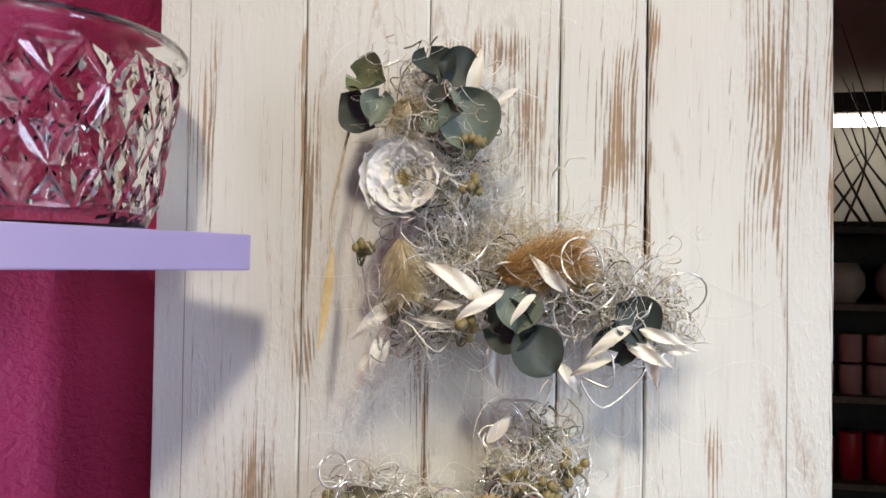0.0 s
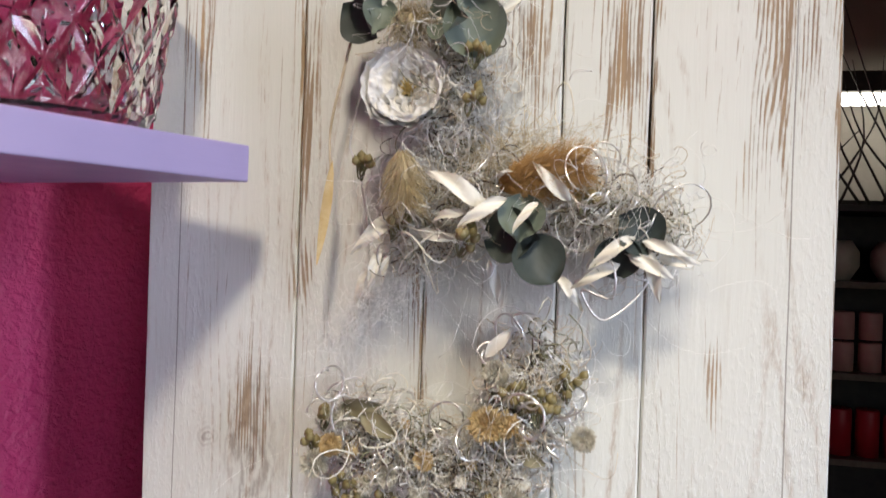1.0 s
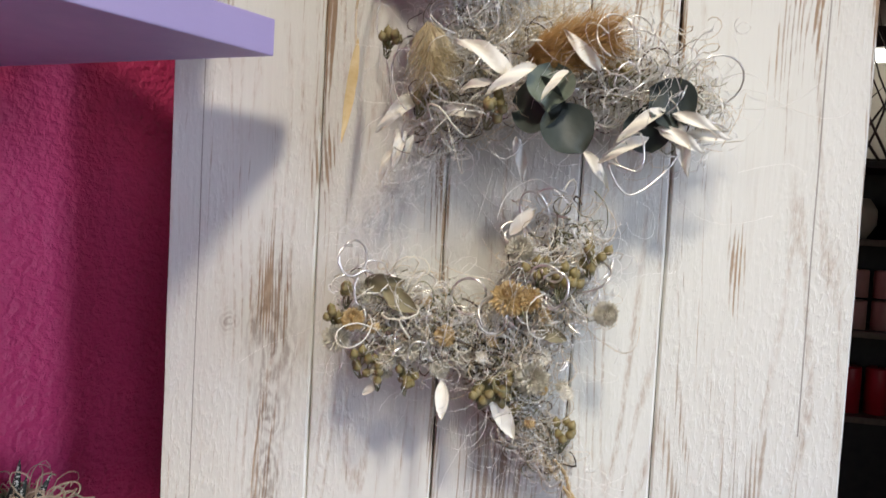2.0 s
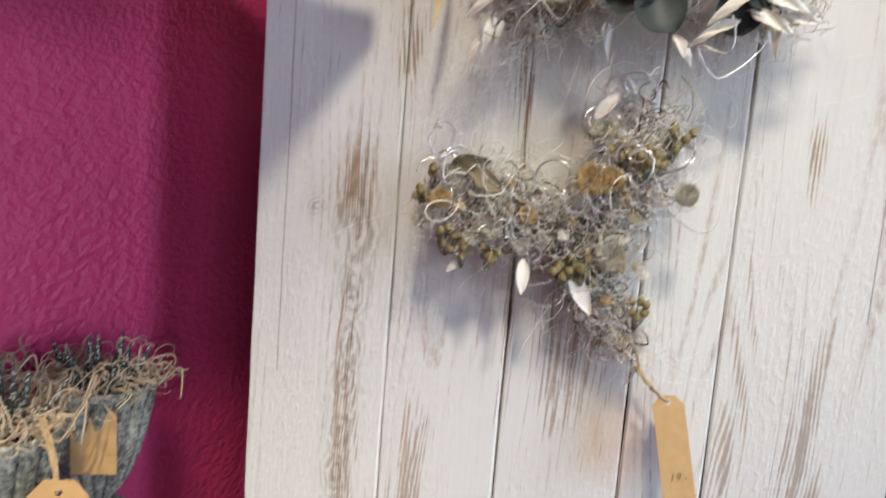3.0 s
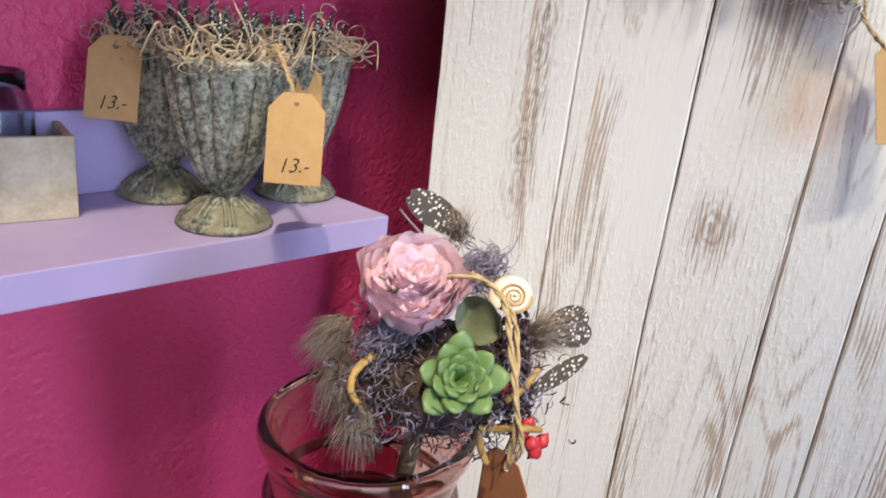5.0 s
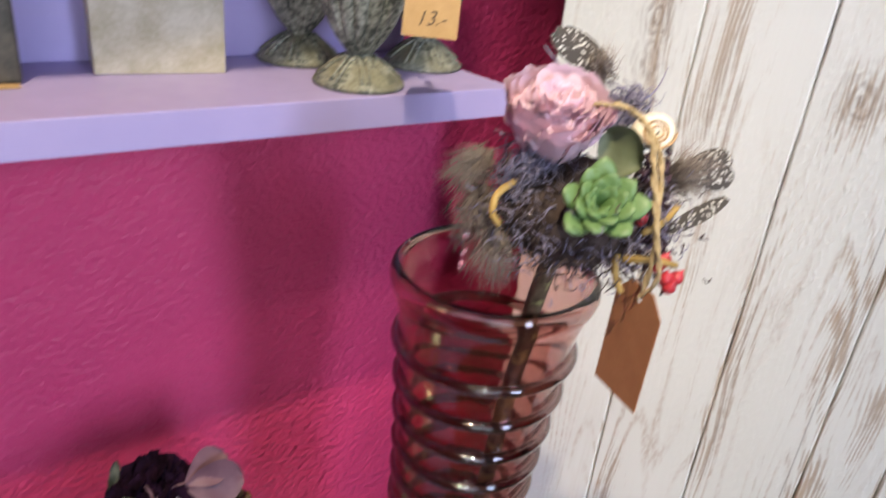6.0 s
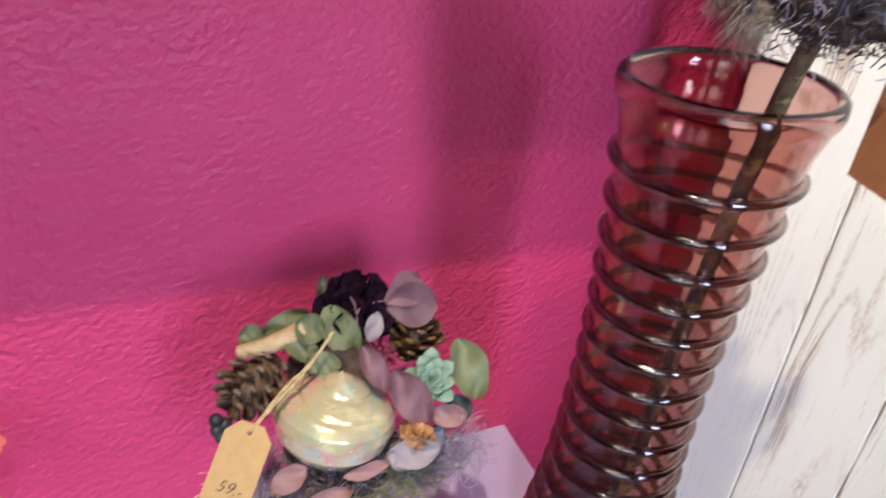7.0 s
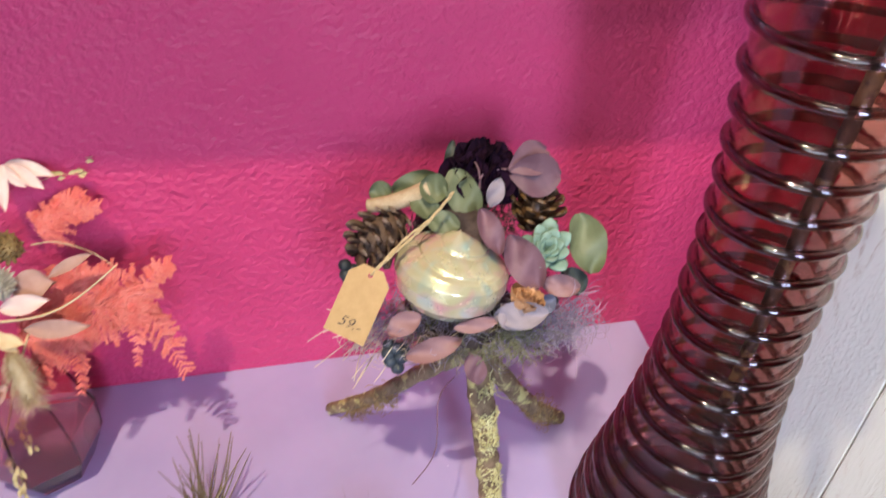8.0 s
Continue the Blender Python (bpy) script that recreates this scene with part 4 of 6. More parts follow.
BASEPROF = [(1e-5, 0.0), (0.060, 0.0), (0.067, 0.003), (0.070, 0.010)]
RIM = [(bowl_r(0.108), 0.108), (0.0860, 0.111), (0.0905, 0.114), (0.0915, 0.119), (0.0890, 0.123), (0.0850, 0.121), (0.0800, 0.112)]
INNER = [(0.0655 + 0.0140 * (i / 10) ** 1.1, 0.012 + 0.098 * i / 10) for i in range(10, -1, -1)] + [(1e-5, 0.011)]
g = lathe(Geo(), BASEPROF, 32)
g.f.pop()
cut_band(g)
lathe(g, RIM + INNER, 32)
wall = [i for i, q in enumerate(g.f) if len(q) == 32]
g.f = [q for i, q in enumerate(g.f) if i not in wall]
bm = bmesh.new()
me = g.mesh("glass", False)
bm.from_mesh(me)
bmesh.ops.remove_doubles(bm, verts=bm.verts, dist=0.0004)
bmesh.ops.recalc_face_normals(bm, faces=bm.faces)
bm.to_mesh(me)
bm.free()
me.polygons.foreach_set("use_smooth", [p.center.z > 0.1085 for p in me.polygons])
part("glass", me, GLASS, bowl)

# ---- zinc goblets with haworthias ----
HAW = Nodes("haworthia_skin")
hf = HAW.ramp(HAW.voronoi((330, 330, 560)), 0.40, 0.30)
HAW = HAW.done(HAW.mix(hf, (0.018, 0.028, 0.022), (0.58, 0.60, 0.52)), 0.5)


def flute(r, z, ang):
    if z > 0.028:
        return r * (0.94 - 0.13 * (1 - np.abs(np.sin(ang * 8)) ** 0.55) * min(1, max(0.0, (0.129 - z) / 0.010)))
    return r * (1 + 0.05 * (np.abs(np.cos(ang * 5)) - 0.5) * (1 if z > 0.004 else 0))


GOBLET = [(1e-5, 0.0), (0.037, 0.0), (0.0385, 0.002), (0.0375, 0.004), (0.032, 0.009), (0.024, 0.0155), (0.016, 0.021), (0.0110, 0.0235), (0.0110, 0.0262), (0.014, 0.029), (0.021, 0.0365), (0.029, 0.049),
          (0.0355, 0.064), (0.0405, 0.080), (0.0445, 0.097), (0.0475, 0.113), (0.0492, 0.126), (0.0505, 0.132), (0.0495, 0.1335), (0.047, 0.132), (0.045, 0.120), (0.040, 0.105), (1e-5, 0.104)]


def goblet(at, turn, label):
    top = thing("potted_haworthia", label, "potted plant", "zinc goblets on the shelf", at)
    top.rotation_euler = (0, 0, turn)
    part("goblet", lathe(Geo(), GOBLET, 240, None, False, flute), ZINC, top, "fluted grey-green zinc goblet")
    g = Geo()
    for i in range(8):
        a0 = i * math.pi / 4
        loop = []
        for k in range(13):
            s = k / 12 * 2 - 1
            rr = 0.0335 - 0.0215 * (1 - s * s) ** 0.6 if abs(s) < 1 else 0.0335
            th = a0 + 0.30 * math.sin(s * math.pi / 2)
            zz = float(np.interp(rr, [0.0105, 0.015, 0.023, 0.031, 0.036], [0.0235, 0.021, 0.0155, 0.009, 0.004])) + 0.0008
            loop.append((rr * 1.03 * math.cos(th), rr * 1.03 * math.sin(th), zz))
        part("foot_petal", tubes(Geo(), np.array(loop), 0.0019, 6), ZINC, top)
    g = Geo()
    ball(g, (0, 0, 0.118), 0.043, 16, 8, (1, 1, 0.35))
    part("soil", g, DARK, top)
    for i in range(10):
        th, u = i * 2.39996, (i + 0.6) / 10
        rr = 0.006 + 0.016 * u
        p = Vector((rr * math.cos(th), rr * math.sin(th), 0.126))
        lean = 0.12 + 0.85 * u
        L = random.uniform(0.036, 0.052)
        q = p + Vector((math.cos(th) * lean, math.sin(th) * lean, 1.15)).normalized() * L
        g = Geo()
        line = smoothline([p, (p + q) / 2 + Vector((math.cos(th), math.sin(th), 0)) * 0.003, q], 8)
        tubes(g, line, 0.0068, 8, 0.95)
        part("haworthia_leaf", g, HAW, top, "dark green pointed leaf with white dots" if i == 0 else "")
    g = Geo()
    ringp = [(0.040 * math.cos(a), 0.040 * math.sin(a), 0.132) for a in np.linspace(0, 6.28, 9)]
    fuzz(g, ringp, 0.0085, 210, 0.062, 0.00085, 0.5, 12, None, 4, 0.10)
    v = np.concatenate(g.v)
    v[:, 2] = np.where(v[:, 2] < 0.131, 0.131 + (v[:, 2] - 0.131) * 0.35, v[:, 2])
    g.v = [v]
    for _ in range(11):
        a = random.uniform(0, 6.28)
        c, s = math.cos(a), math.sin(a)
        tubes(g, smoothline([(0.04 * c, 0.04 * s, 0.136), (0.055 * c, 0.055 * s, 0.138 + random.uniform(-0.01, 0.014)), (0.068 * c - 0.008 * s, 0.068 * s + 0.008 * c, 0.136 + random.uniform(-0.012, 0.03)),
                             (0.074 * c + 0.004 * s, 0.074 * s - 0.004 * c, 0.132 + random.uniform(-0.022, 0.04))], 14), 0.0011, 4, 0.4)
    tagged(part("moss", g, SPANISH, top, "tangled pale curly moss"), "", "", "", "stuff")
    return top


POT = "fluted zinc goblet with spotted haworthia, curly moss and price tag"
pot_a = goblet((-0.113, -0.148, 0.9462), 0.4, POT)
pot_b = goblet((-0.203, -0.118, 0.9462), 1.7, POT)
pot_c = goblet((-0.121, -0.034, 0.9462), 2.9, "fluted zinc goblet with spotted haworthia, its price tag half hidden")


def pot_tag(pot, tl, tr, bl, text, start, turn=4):
    inv = pot.matrix_basis.inverted()
    hole = tag_card(inv @ Vector(tl), inv @ Vector(tr), inv @ Vector(bl), text, pot, turn)
    s = inv @ Vector(start)
    cord([s, s * 0.55 + hole * 0.45 + Vector((0, 0, 0.004)), hole], 0.0011, pot)
    cord([s + Vector((0.002, 0.002, 0)), s * 0.5 + hole * 0.5 + Vector((0.002, 0.003, 0.001)), hole], 0.0010, pot)


bpy.context.view_layer.update()
pot_tag(pot_a, (-0.0535, -0.176, 1.063), (-0.0155, -0.162, 1.064), (-0.046, -0.190, 1.001), "13.-", (-0.070, -0.150, 1.092))
pot_tag(pot_b, (-0.219, -0.175, 1.083), (-0.180, -0.160, 1.083), (-0.209, -0.190, 1.021), "13.-", (-0.200, -0.150, 1.096))
pot_tag(pot_c, (-0.116, -0.072, 1.070), (-0.082, -0.060, 1.072), (-0.112, -0.076, 1.012), "", (-0.105, -0.050, 1.088))

# ---- small crate and dark tin on the shelf ----
CRATEWOOD = plain("whitewashed_crate_wood", (0.40, 0.35, 0.22), (0.62, 0.57, 0.44), 0.75, 40, 0, 0.4, 260)
crate = thing("wooden_crate", "small pale weathered wooden box with a glass jar inside", "box")
cm = frame_of((-0.253, -0.294, 0.9463), (0.05, 0.08, 0), (0, 0, 1))
W, D, H, T = 0.098, 0.082, 0.064, 0.006
for lo, hi in (((0, 0, 0), (W, T, H)), ((0, D - T, 0), (W, D, H)), ((0, T, 0), (T, D - T, H)), ((W - T, T, 0), (W, D - T, H)), ((T, T, 0), (W - T, D - T, T))):
    part("side", box(Geo(), lo, hi, cm, 0.0008), CRATEWOOD, crate, "", False)
jar = thing("glass_jar", "small clear bluish glass jar standing in a wooden box", "jar")
BLUEGLASS = glass("bluish_glass", (0.80, 0.92, 0.95))
part("glass", lathe(Geo(), [(1e-5, 0), (0.026, 0), (0.028, 0.004), (0.028, 0.075), (0.024, 0.085), (0.024, 0.10), (0.0215, 0.10), (0.0215, 0.084), (0.0255, 0.074), (0.0255, 0.006), (1e-5, 0.005)], 32,
                     cm @ Matrix.Translation((0.05, 0.041, 0.0065))), BLUEGLASS, jar)
TIN = plain("dark_weathered_tin", (0.05, 0.05, 0.04), (0.13, 0.12, 0.09), 0.6, 70, 0.3)
tin = thing("tin_pot", "dark weathered square metal pot on the shelf", "pot")
tm = frame_of((-0.279, -0.403, 0.9463), (0.41, 0.912, 0), (0, 0, 1))
part("body", prism(Geo(), [(0, 0), (0.06, 0), (0.06, 0.06), (0, 0.06)], 0.0, 0.070, tm, 0.004), TIN, tin)

# ---- ribbed glass floor vase ----
ROSEGLASS = glass("smoky_rose_glass", (0.73, 0.46, 0.42), 0.012, 0.28)
RINGGLASS = glass("dark_rose_glass", (0.34, 0.21, 0.20), 0.02, 0.06, Coat_Weight=1.0, Coat_Roughness=0.10)
vase = thing("ribbed_vase", "tall smoky rose glass vase with ribbed rings standing on the ledge", "vase")
PROF = [(0.0, 0.100), (0.03, 0.098), (0.08, 0.088), (0.13, 0.077), (0.18, 0.0675), (0.23, 0.0605), (0.28, 0.0555), (0.33, 0.0525), (0.38, 0.0510), (0.42, 0.0510), (0.48, 0.0530), (0.53, 0.0570), (0.58, 0.0630), (0.61, 0.0665), (0.635, 0.0695)]


def vase_r(z):
    return float(np.interp(z, [p[0] for p in PROF], [p[1] for p in PROF]))


def blown(r, z, ang):
    """The uneven wall of hand-blown glass."""
    return r * (1 + 0.004 * np.sin(ang * 3 + z * 21) + 0.0025 * np.sin(ang * 5 - z * 47))


outer = [(1e-5, 0.0), (0.095, 0.0)] + [(vase_r(z) - 0.0006, z) for z in np.linspace(0.004, 0.606, 70)]
outer += [(0.0668, 0.612), (0.0690, 0.620), (0.0706, 0.626), (0.0732, 0.630), (0.0745, 0.636), (0.0732, 0.6430), (0.0690, 0.6460), (0.0648, 0.6425), (0.0638, 0.634)]
inner = [(vase_r(z) - 0.0048, z) for z in np.linspace(0.622, 0.02, 60)] + [(1e-5, 0.018)]
LEAN = Matrix(((1, 0, 0.026, 0.0500), (0, 1, 0.013, -0.2310), (0, 0, 1, 0.2203), (0, 0, 0, 1)))
body = part("body", lathe(Geo(), outer + inner, 96, LEAN, False, blown), ROSEGLASS, vase)
heights = [0.584]
while heights[-1] > 0.035:
    heights.append(heights[-1] - max(0.028, 0.034 - 0.0015 * len(heights)))
for i, zc in enumerate(heights):
    thick = 0.0043 * (1.0 + 0.10 * noise.noise((i * 1.7, 0, 0)))
    tilt = 0.012 * noise.noise((i * 2.3, 4, 0))
    bead = [(vase_r(zc) + 0.0012 + thick * 1.05 * math.cos(a), zc + thick * math.sin(a)) for a in np.linspace(0, 2 * math.pi, 15)[:-1]]
    g = lathe(Geo(), bead, 96, LEAN @ Matrix(((1, 0, 0, 0), (0, 1, 0, 0), (tilt, tilt * 0.6, 1, 0), (0, 0, 0, 1))), True, blown)
    part("ring", g, RINGGLASS, body, "raised trailed glass ring" if i == 0 else "")

# ---- flower pick in the vase ----
R6, U6, F6 = Vector((0.877, 0.480, 0.05)), Vector((-0.246, 0.356, 0.902)), Vector((0.421, -0.799, 0.43))


def q(x, y, d):
    """A place on the pick: millimetres right, up and out from the middle of its ball."""
    return Vector((0.131, -0.279, 0.944)) + (R6 * x + U6 * y + F6 * d) * 0.001


PURPLEFIBRE = plain("lilac_grey_fibre", (0.18, 0.16, 0.235), (0.33, 0.30, 0.39), 0.85)
BROWNFIBRE = plain("dark_brown_fibre", (0.03, 0.018, 0.016), (0.10, 0.07, 0.06), 0.9)
FUR = plain("taupe_down", (0.20, 0.155, 0.13), (0.36, 0.30, 0.255), 0.9)
PLUM = plain("dark_plum_seed", (0.025, 0.010, 0.018), (0.07, 0.03, 0.045), 0.6, 200)
GREEN = vein_leaf("succulent_green", (0.10, 0.195, 0.062), (0.18, 0.285, 0.11), 0.42)
REDBERRY = plain("red_berry", (0.42, 0.02, 0.035), (0.55, 0.05, 0.06), 0.35)
OCHRE = plain("ochre_vine", (0.36, 0.22, 0.05), (0.48, 0.32, 0.10), 0.7)
GUINEA = dotted("guinea_feather", (0.055, 0.046, 0.042), (0.72, 0.70, 0.66), 400, 0.36)
SNAIL = plain("cream_snail", (0.72, 0.62, 0.45), (0.82, 0.76, 0.64), 0.4, 50)
# Redder kraft for the pick's tag, its shaded side darkened in the colour.
SHADEDKRAFT = plain("shaded_reddish_kraft", (0.36, 0.16, 0.07), (0.42, 0.20, 0.09), 0.75, 60)

pick = thing("flower_pick", "posy of pink rose, succulent, feathers and snail shell on stick", "posy")
g = Geo()
tubes(g, smoothline([q(-2, -10, -4), (0.112, -0.262, 0.866), (0.092, -0.246, 0.70), (0.078, -0.236, 0.46)], 24), 0.0058, 8)
part("stick", g, bark(), pick, "brown twig stem")
g = Geo()
ball(g, q(0, 0, -6), 0.036, 18, 10, (1.15, 1, 0.85))
part("ball", g, BROWNFIBRE, pick)
for nm, mt, n, rad, sp in (("brown_fibre", BROWNFIBRE, 1000, 0.0006, 0.025), ("lilac_moss", PURPLEFIBRE, 700, 0.0005, 0.026)):
    g = Geo()
    fuzz(g, [q(-30, 0, 0), q(0, -8, 6), q(34, -4, 0)], sp, int(n * 1.7), 0.018, rad, 1.0, 6, None, 3, 0.10)
    tagged(part(nm, g, mt, pick), "", "", "", "stuff")
g = Geo()
for c in (q(-30, 20, 16), q(-22, 26, 18), q(18, 52, -4), q(28, 60, -8), q(-36, 14, 10)):
    fuzz(g, [c, c + Vector((0.006, 0, 0.004))], 0.007, 130, 0.03, 0.00045, 1.3, 8)
tubes(g, smoothline([q(16, 62, -8), q(32, 62, -8), q(44, 70, -8), q(51, 84, -10)], 14), 0.0013, 5, 0.8)
tubes(g, smoothline([q(16, 58, -8), q(-8, 78, -6), q(-20, 92, -8)], 10), 0.0010, 5, 0.6)
part("lilac_tuft", g, PURPLEFIBRE, pick, "lilac grey moss tuft")
g = Geo()
for c, dd, n, L in ((q(-51, 26, 0), R6 * -0.2 - U6 * 0.2, 560, 0.016), (q(-50, 6, -2), R6 * -0.1 - U6 * 0.7, 560, 0.018), (q(-42, -16, 2), R6 * -0.1 - U6 * 0.8, 360, 0.017), (q(54, 20, -2), R6 * 0.6 + U6 * 0.3, 380, 0.017), (q(14, 76, -8), U6, 160, 0.013)):
    lines = []
    for _ in range(n):
        p0 = np.array(c) + unit() * 0.008 * random.uniform(0.2, 1)
        d = np.array(dd.normalized()) + unit() * 0.9
        lines.append([p0, p0 + d * L * 0.5, p0 + d * L * random.uniform(0.7, 1.0) + np.array([0, 0, -0.002])])
    tubes(g, np.array(lines), 0.00022, 3, 0.6)
part("down", g, FUR, pick, "soft taupe down feathers")
rose(q(-16, 47, 22), F6 * 0.8 + U6 * 0.6 + R6 * 0.05, 0.0305, pick, PINKPETAL, None, "full pale pink preserved rose", "pink_rose")


def succulent(c, face, r, parent, mat, name="succulent", label="", rows=26):
    m = frame_of(c, Vector(face).cross((0.2, 0.1, 1)), face)
    top = None
    for i in range(rows):
        u = (i + 0.5) / rows
        th = i * 2.39996
        rr = r * (0.34 + 0.66 * u ** 0.8)
        rise = (1 - u) * 1.5 + 0.42
        d = Vector((math.cos(th), math.sin(th), rise)).normalized()
        p0 = Vector((math.cos(th), math.sin(th), 0)) * r * 0.04 + Vector((0, 0, r * 0.22 * (1 - u)))
        g = Geo()
        L, w = rr, r * (0.26 + 0.36 * u)
        fm = m @ frame_of(p0, d, Vector((-d.x, -d.y, 1.2)))
        v, sides = [], 10
        for k in range(11):
            s = k / 10
            ww = w * (0.50 + 0.80 * s) * (1 if s < 0.50 else max(0.03, 1 - ((s - 0.50) / 0.51) ** 1.8) ** 0.75) * 0.95
            for a in range(sides):
                al = a * 2 * math.pi / sides
                y, z = ww * 0.5 * math.cos(al), ww * 0.22 * math.sin(al)
                v.append((s * L, y, z + 0.16 * L * s * s + (0.5 * y * y / max(w, 1e-4))))
        f = [(k * sides + a, k * sides + (a + 1) % sides, (k + 1) * sides + (a + 1) % sides, (k + 1) * sides + a) for k in range(10) for a in range(sides)]
        f.append(tuple(10 * sides + a for a in range(sides)))
        g.add(v, f, fm)
        if top is None:
            top = part(name, g, mat, parent, label)
        else:
            part("succulent_leaf", g, mat, top)
    return top


succulent(q(6, -2, 26), F6 + U6 * 0.25 + R6 * 0.05, 0.029, pick, GREEN, "succulent", "fresh green succulent rosette")


def spiral_shell(c, axis, face, r, turns, rise, parent, mat, name, label, tube=0.55, taper=0.30, mouth=0.0):
    """A coiled shell that grows outwards and down from its tip."""
    ax = Vector(axis).normalized()
    m = frame_of(c, Vector(face).cross(ax), ax)
    n, sides = int(turns * 30), 18
    v = []
    for i in range(n + 1):
        u = i / n
        g_ = taper ** ((1 - u) * turns)
        th = u * turns * 2 * math.pi + mouth
        R, tr = r * (1 - tube) * g_, r * tube * g_
        z = rise * r * (1 - g_)
        for a in range(sides):
            al = a * 2 * math.pi / sides
            rad = R + tr * math.cos(al)
            v.append((rad * math.cos(th), rad * math.sin(th), z + tr * 0.92 * math.sin(al)))
    f = [(i * sides + a, i * sides + (a + 1) % sides, (i + 1) * sides + (a + 1) % sides, (i + 1) * sides + a) for i in range(n) for a in range(sides)]
    f += [tuple(range(sides))[::-1], tuple(n * sides + a for a in range(sides))]
    return part(name, Geo().add(v, f, m), mat, parent, label)


snail = spiral_shell(q(41, 42, 8), F6 * 1.0 + U6 * 0.1 - R6 * 0.05, U6, 0.0150, 3.6, 0.35, pick, SNAIL, "snail_shell", "cream spiral snail shell", 0.36, 0.56)
sm, line = frame_of(q(41, 42, 8), (F6 * 1.0 + U6 * 0.1 - R6 * 0.05).cross(U6) * -1, F6 * 1.0 + U6 * 0.1 - R6 * 0.05), []
for i in range(60):
    k = 0.56 ** (1.0 + 2.6 * i / 59)
    th = -2 * math.pi * 2.6 * i / 59
    line.append(sm @ Vector((0.0135 * k * 1.3 * math.cos(th), 0.0135 * k * 1.3 * math.sin(th), 0.0150 * 0.35 * (1 - k) + 0.0052 * k + 0.0006)))
g = Geo()
tubes(g, np.array(line), 0.0007, 5, 0.3)
part("spiral_line", g, plain("tan_shell_line", (0.42, 0.24, 0.10), (0.55, 0.34, 0.16), 0.5), snail, "tan spiral line")
disc_leaf(q(21, 31, 24), 0.0135, F6 * 0.9 + R6 * -0.5, pick, EUC_OLIVE, label="round green eucalyptus leaf", turn=0.5)


def feather(a, b, face, width, parent, mat, label, down=0.25):
    """A short feather: quill, vane split into barbs, rounded tip."""
    a, b = Vector(a), Vector(b)
    m = frame_of(a, b - a, face)
    L = (b - a).length
    g = Geo()
    n = 60
    for s in (-1, 1):
        for i in range(n):
            u = down + (1 - down) * i / n
            w = width * 0.5 * math.sin(math.pi * (0.12 + 0.86 * (u - down) / (1 - down))) ** 0.55
            x0, dx = u * L, L * (1 - down) / n * 1.15
            tipx = min(w * 0.55, L * 1.06 - x0)
            z = 0.0004 * random.uniform(-1, 1)
            g.add([(x0, 0, 0.0004), (x0 + dx, 0, 0.0004), (x0 + dx + tipx * 0.5, s * w * 0.5, z + 0.06 * w), (x0 + dx + tipx, s * w, z), (x0 + tipx * 0.9, s * w * 0.98, z), (x0 + tipx * 0.45, s * w * 0.5, z + 0.06 * w)],
                  [(0, 1, 2, 5), (5, 2, 3, 4)], m)
    quill = np.array([m @ Vector((t * L, 0, 0.0005)) for t in (-0.1, 0.3, 0.7, 0.97)])
    tubes(g, quill, 0.0005, 5, 0.7)
    return part("feather", g, mat, parent, label)


SPOT = "dark guinea fowl feather with white dots"
feather(q(20, 78, -10), q(-14, 100, -8), F6, 0.019, pick, GUINEA, SPOT, 0.05)
feather(q(54, 22, -2), q(86, 28, -2), F6, 0.024, pick, GUINEA, SPOT, 0.2)
feather(q(52, -10, 2), q(83, 10, 4), F6 + U6 * 0.4, 0.010, pick, GUINEA, SPOT, 0.0)
g = Geo()
for _ in range(420):
    c = q(42, 10, 2) + U6 * random.uniform(-0.034, 0.026) + Vector(unit()) * 0.009
    ball(g, c, 0.0016, 6, 4)
part("seed_head", g, PLUM, pick, "dark plum seed head")
for x, y, d, n in ((50, -34, 10, 5), (30, -2, 16, 4), (46, -24, 12, 3)):
    berries(q(x, y, d), n, 0.0042, 0.007, pick, REDBERRY, BROWNFIBRE, "berry_sprig", "small shiny red berries")
for pts in ([q(-34, 12, 18), q(-44, 4, 24), q(-46, -6, 26), q(-42, -12, 24)], [q(34, -12, 18), q(44, -6, 18), q(54, 4, 12)], [q(24, -26, 20), q(40, -26, 22), q(54, -28, 14)], [q(20, -24, 22), q(20, -34, 22), q(24, -44, 20)]):
    part("vine_tendril", tubes(Geo(), smoothline(pts, 10), 0.0022, 7, 0.2), OCHRE, pick, "ochre dried vine tendril")
hole = tag_card((0.166, -0.284, 0.920), (0.196, -0.305, 0.919), (0.167, -0.285, 0.850), "", pick, 0, SHADEDKRAFT)
cord([q(2, 52, 32), q(20, 50, 32), q(30, 38, 36), q(33, 10, 40), q(36, -20, 36), hole], 0.0015, pick)
cord([q(14, 54, 30), q(28, 44, 34), q(36, 24, 38), q(35, -10, 40), q(39, -34, 34), hole], 0.0013, pick)

# ---- shell arrangement on three roots ----
R8, U8, F8 = Vector((0.585, 0.810, -0.04)), Vector((-0.48, 0.37, 0.80)), Vector((0.654, -0.427, 0.624))


def s8(x, y, d):
    """A place on the arrangement: millimetres right, up and out from the middle of its shell."""
    return Vector((-0.140, -0.393, 0.525)) + (R8 * x + U8 * y + F8 * d) * 0.001


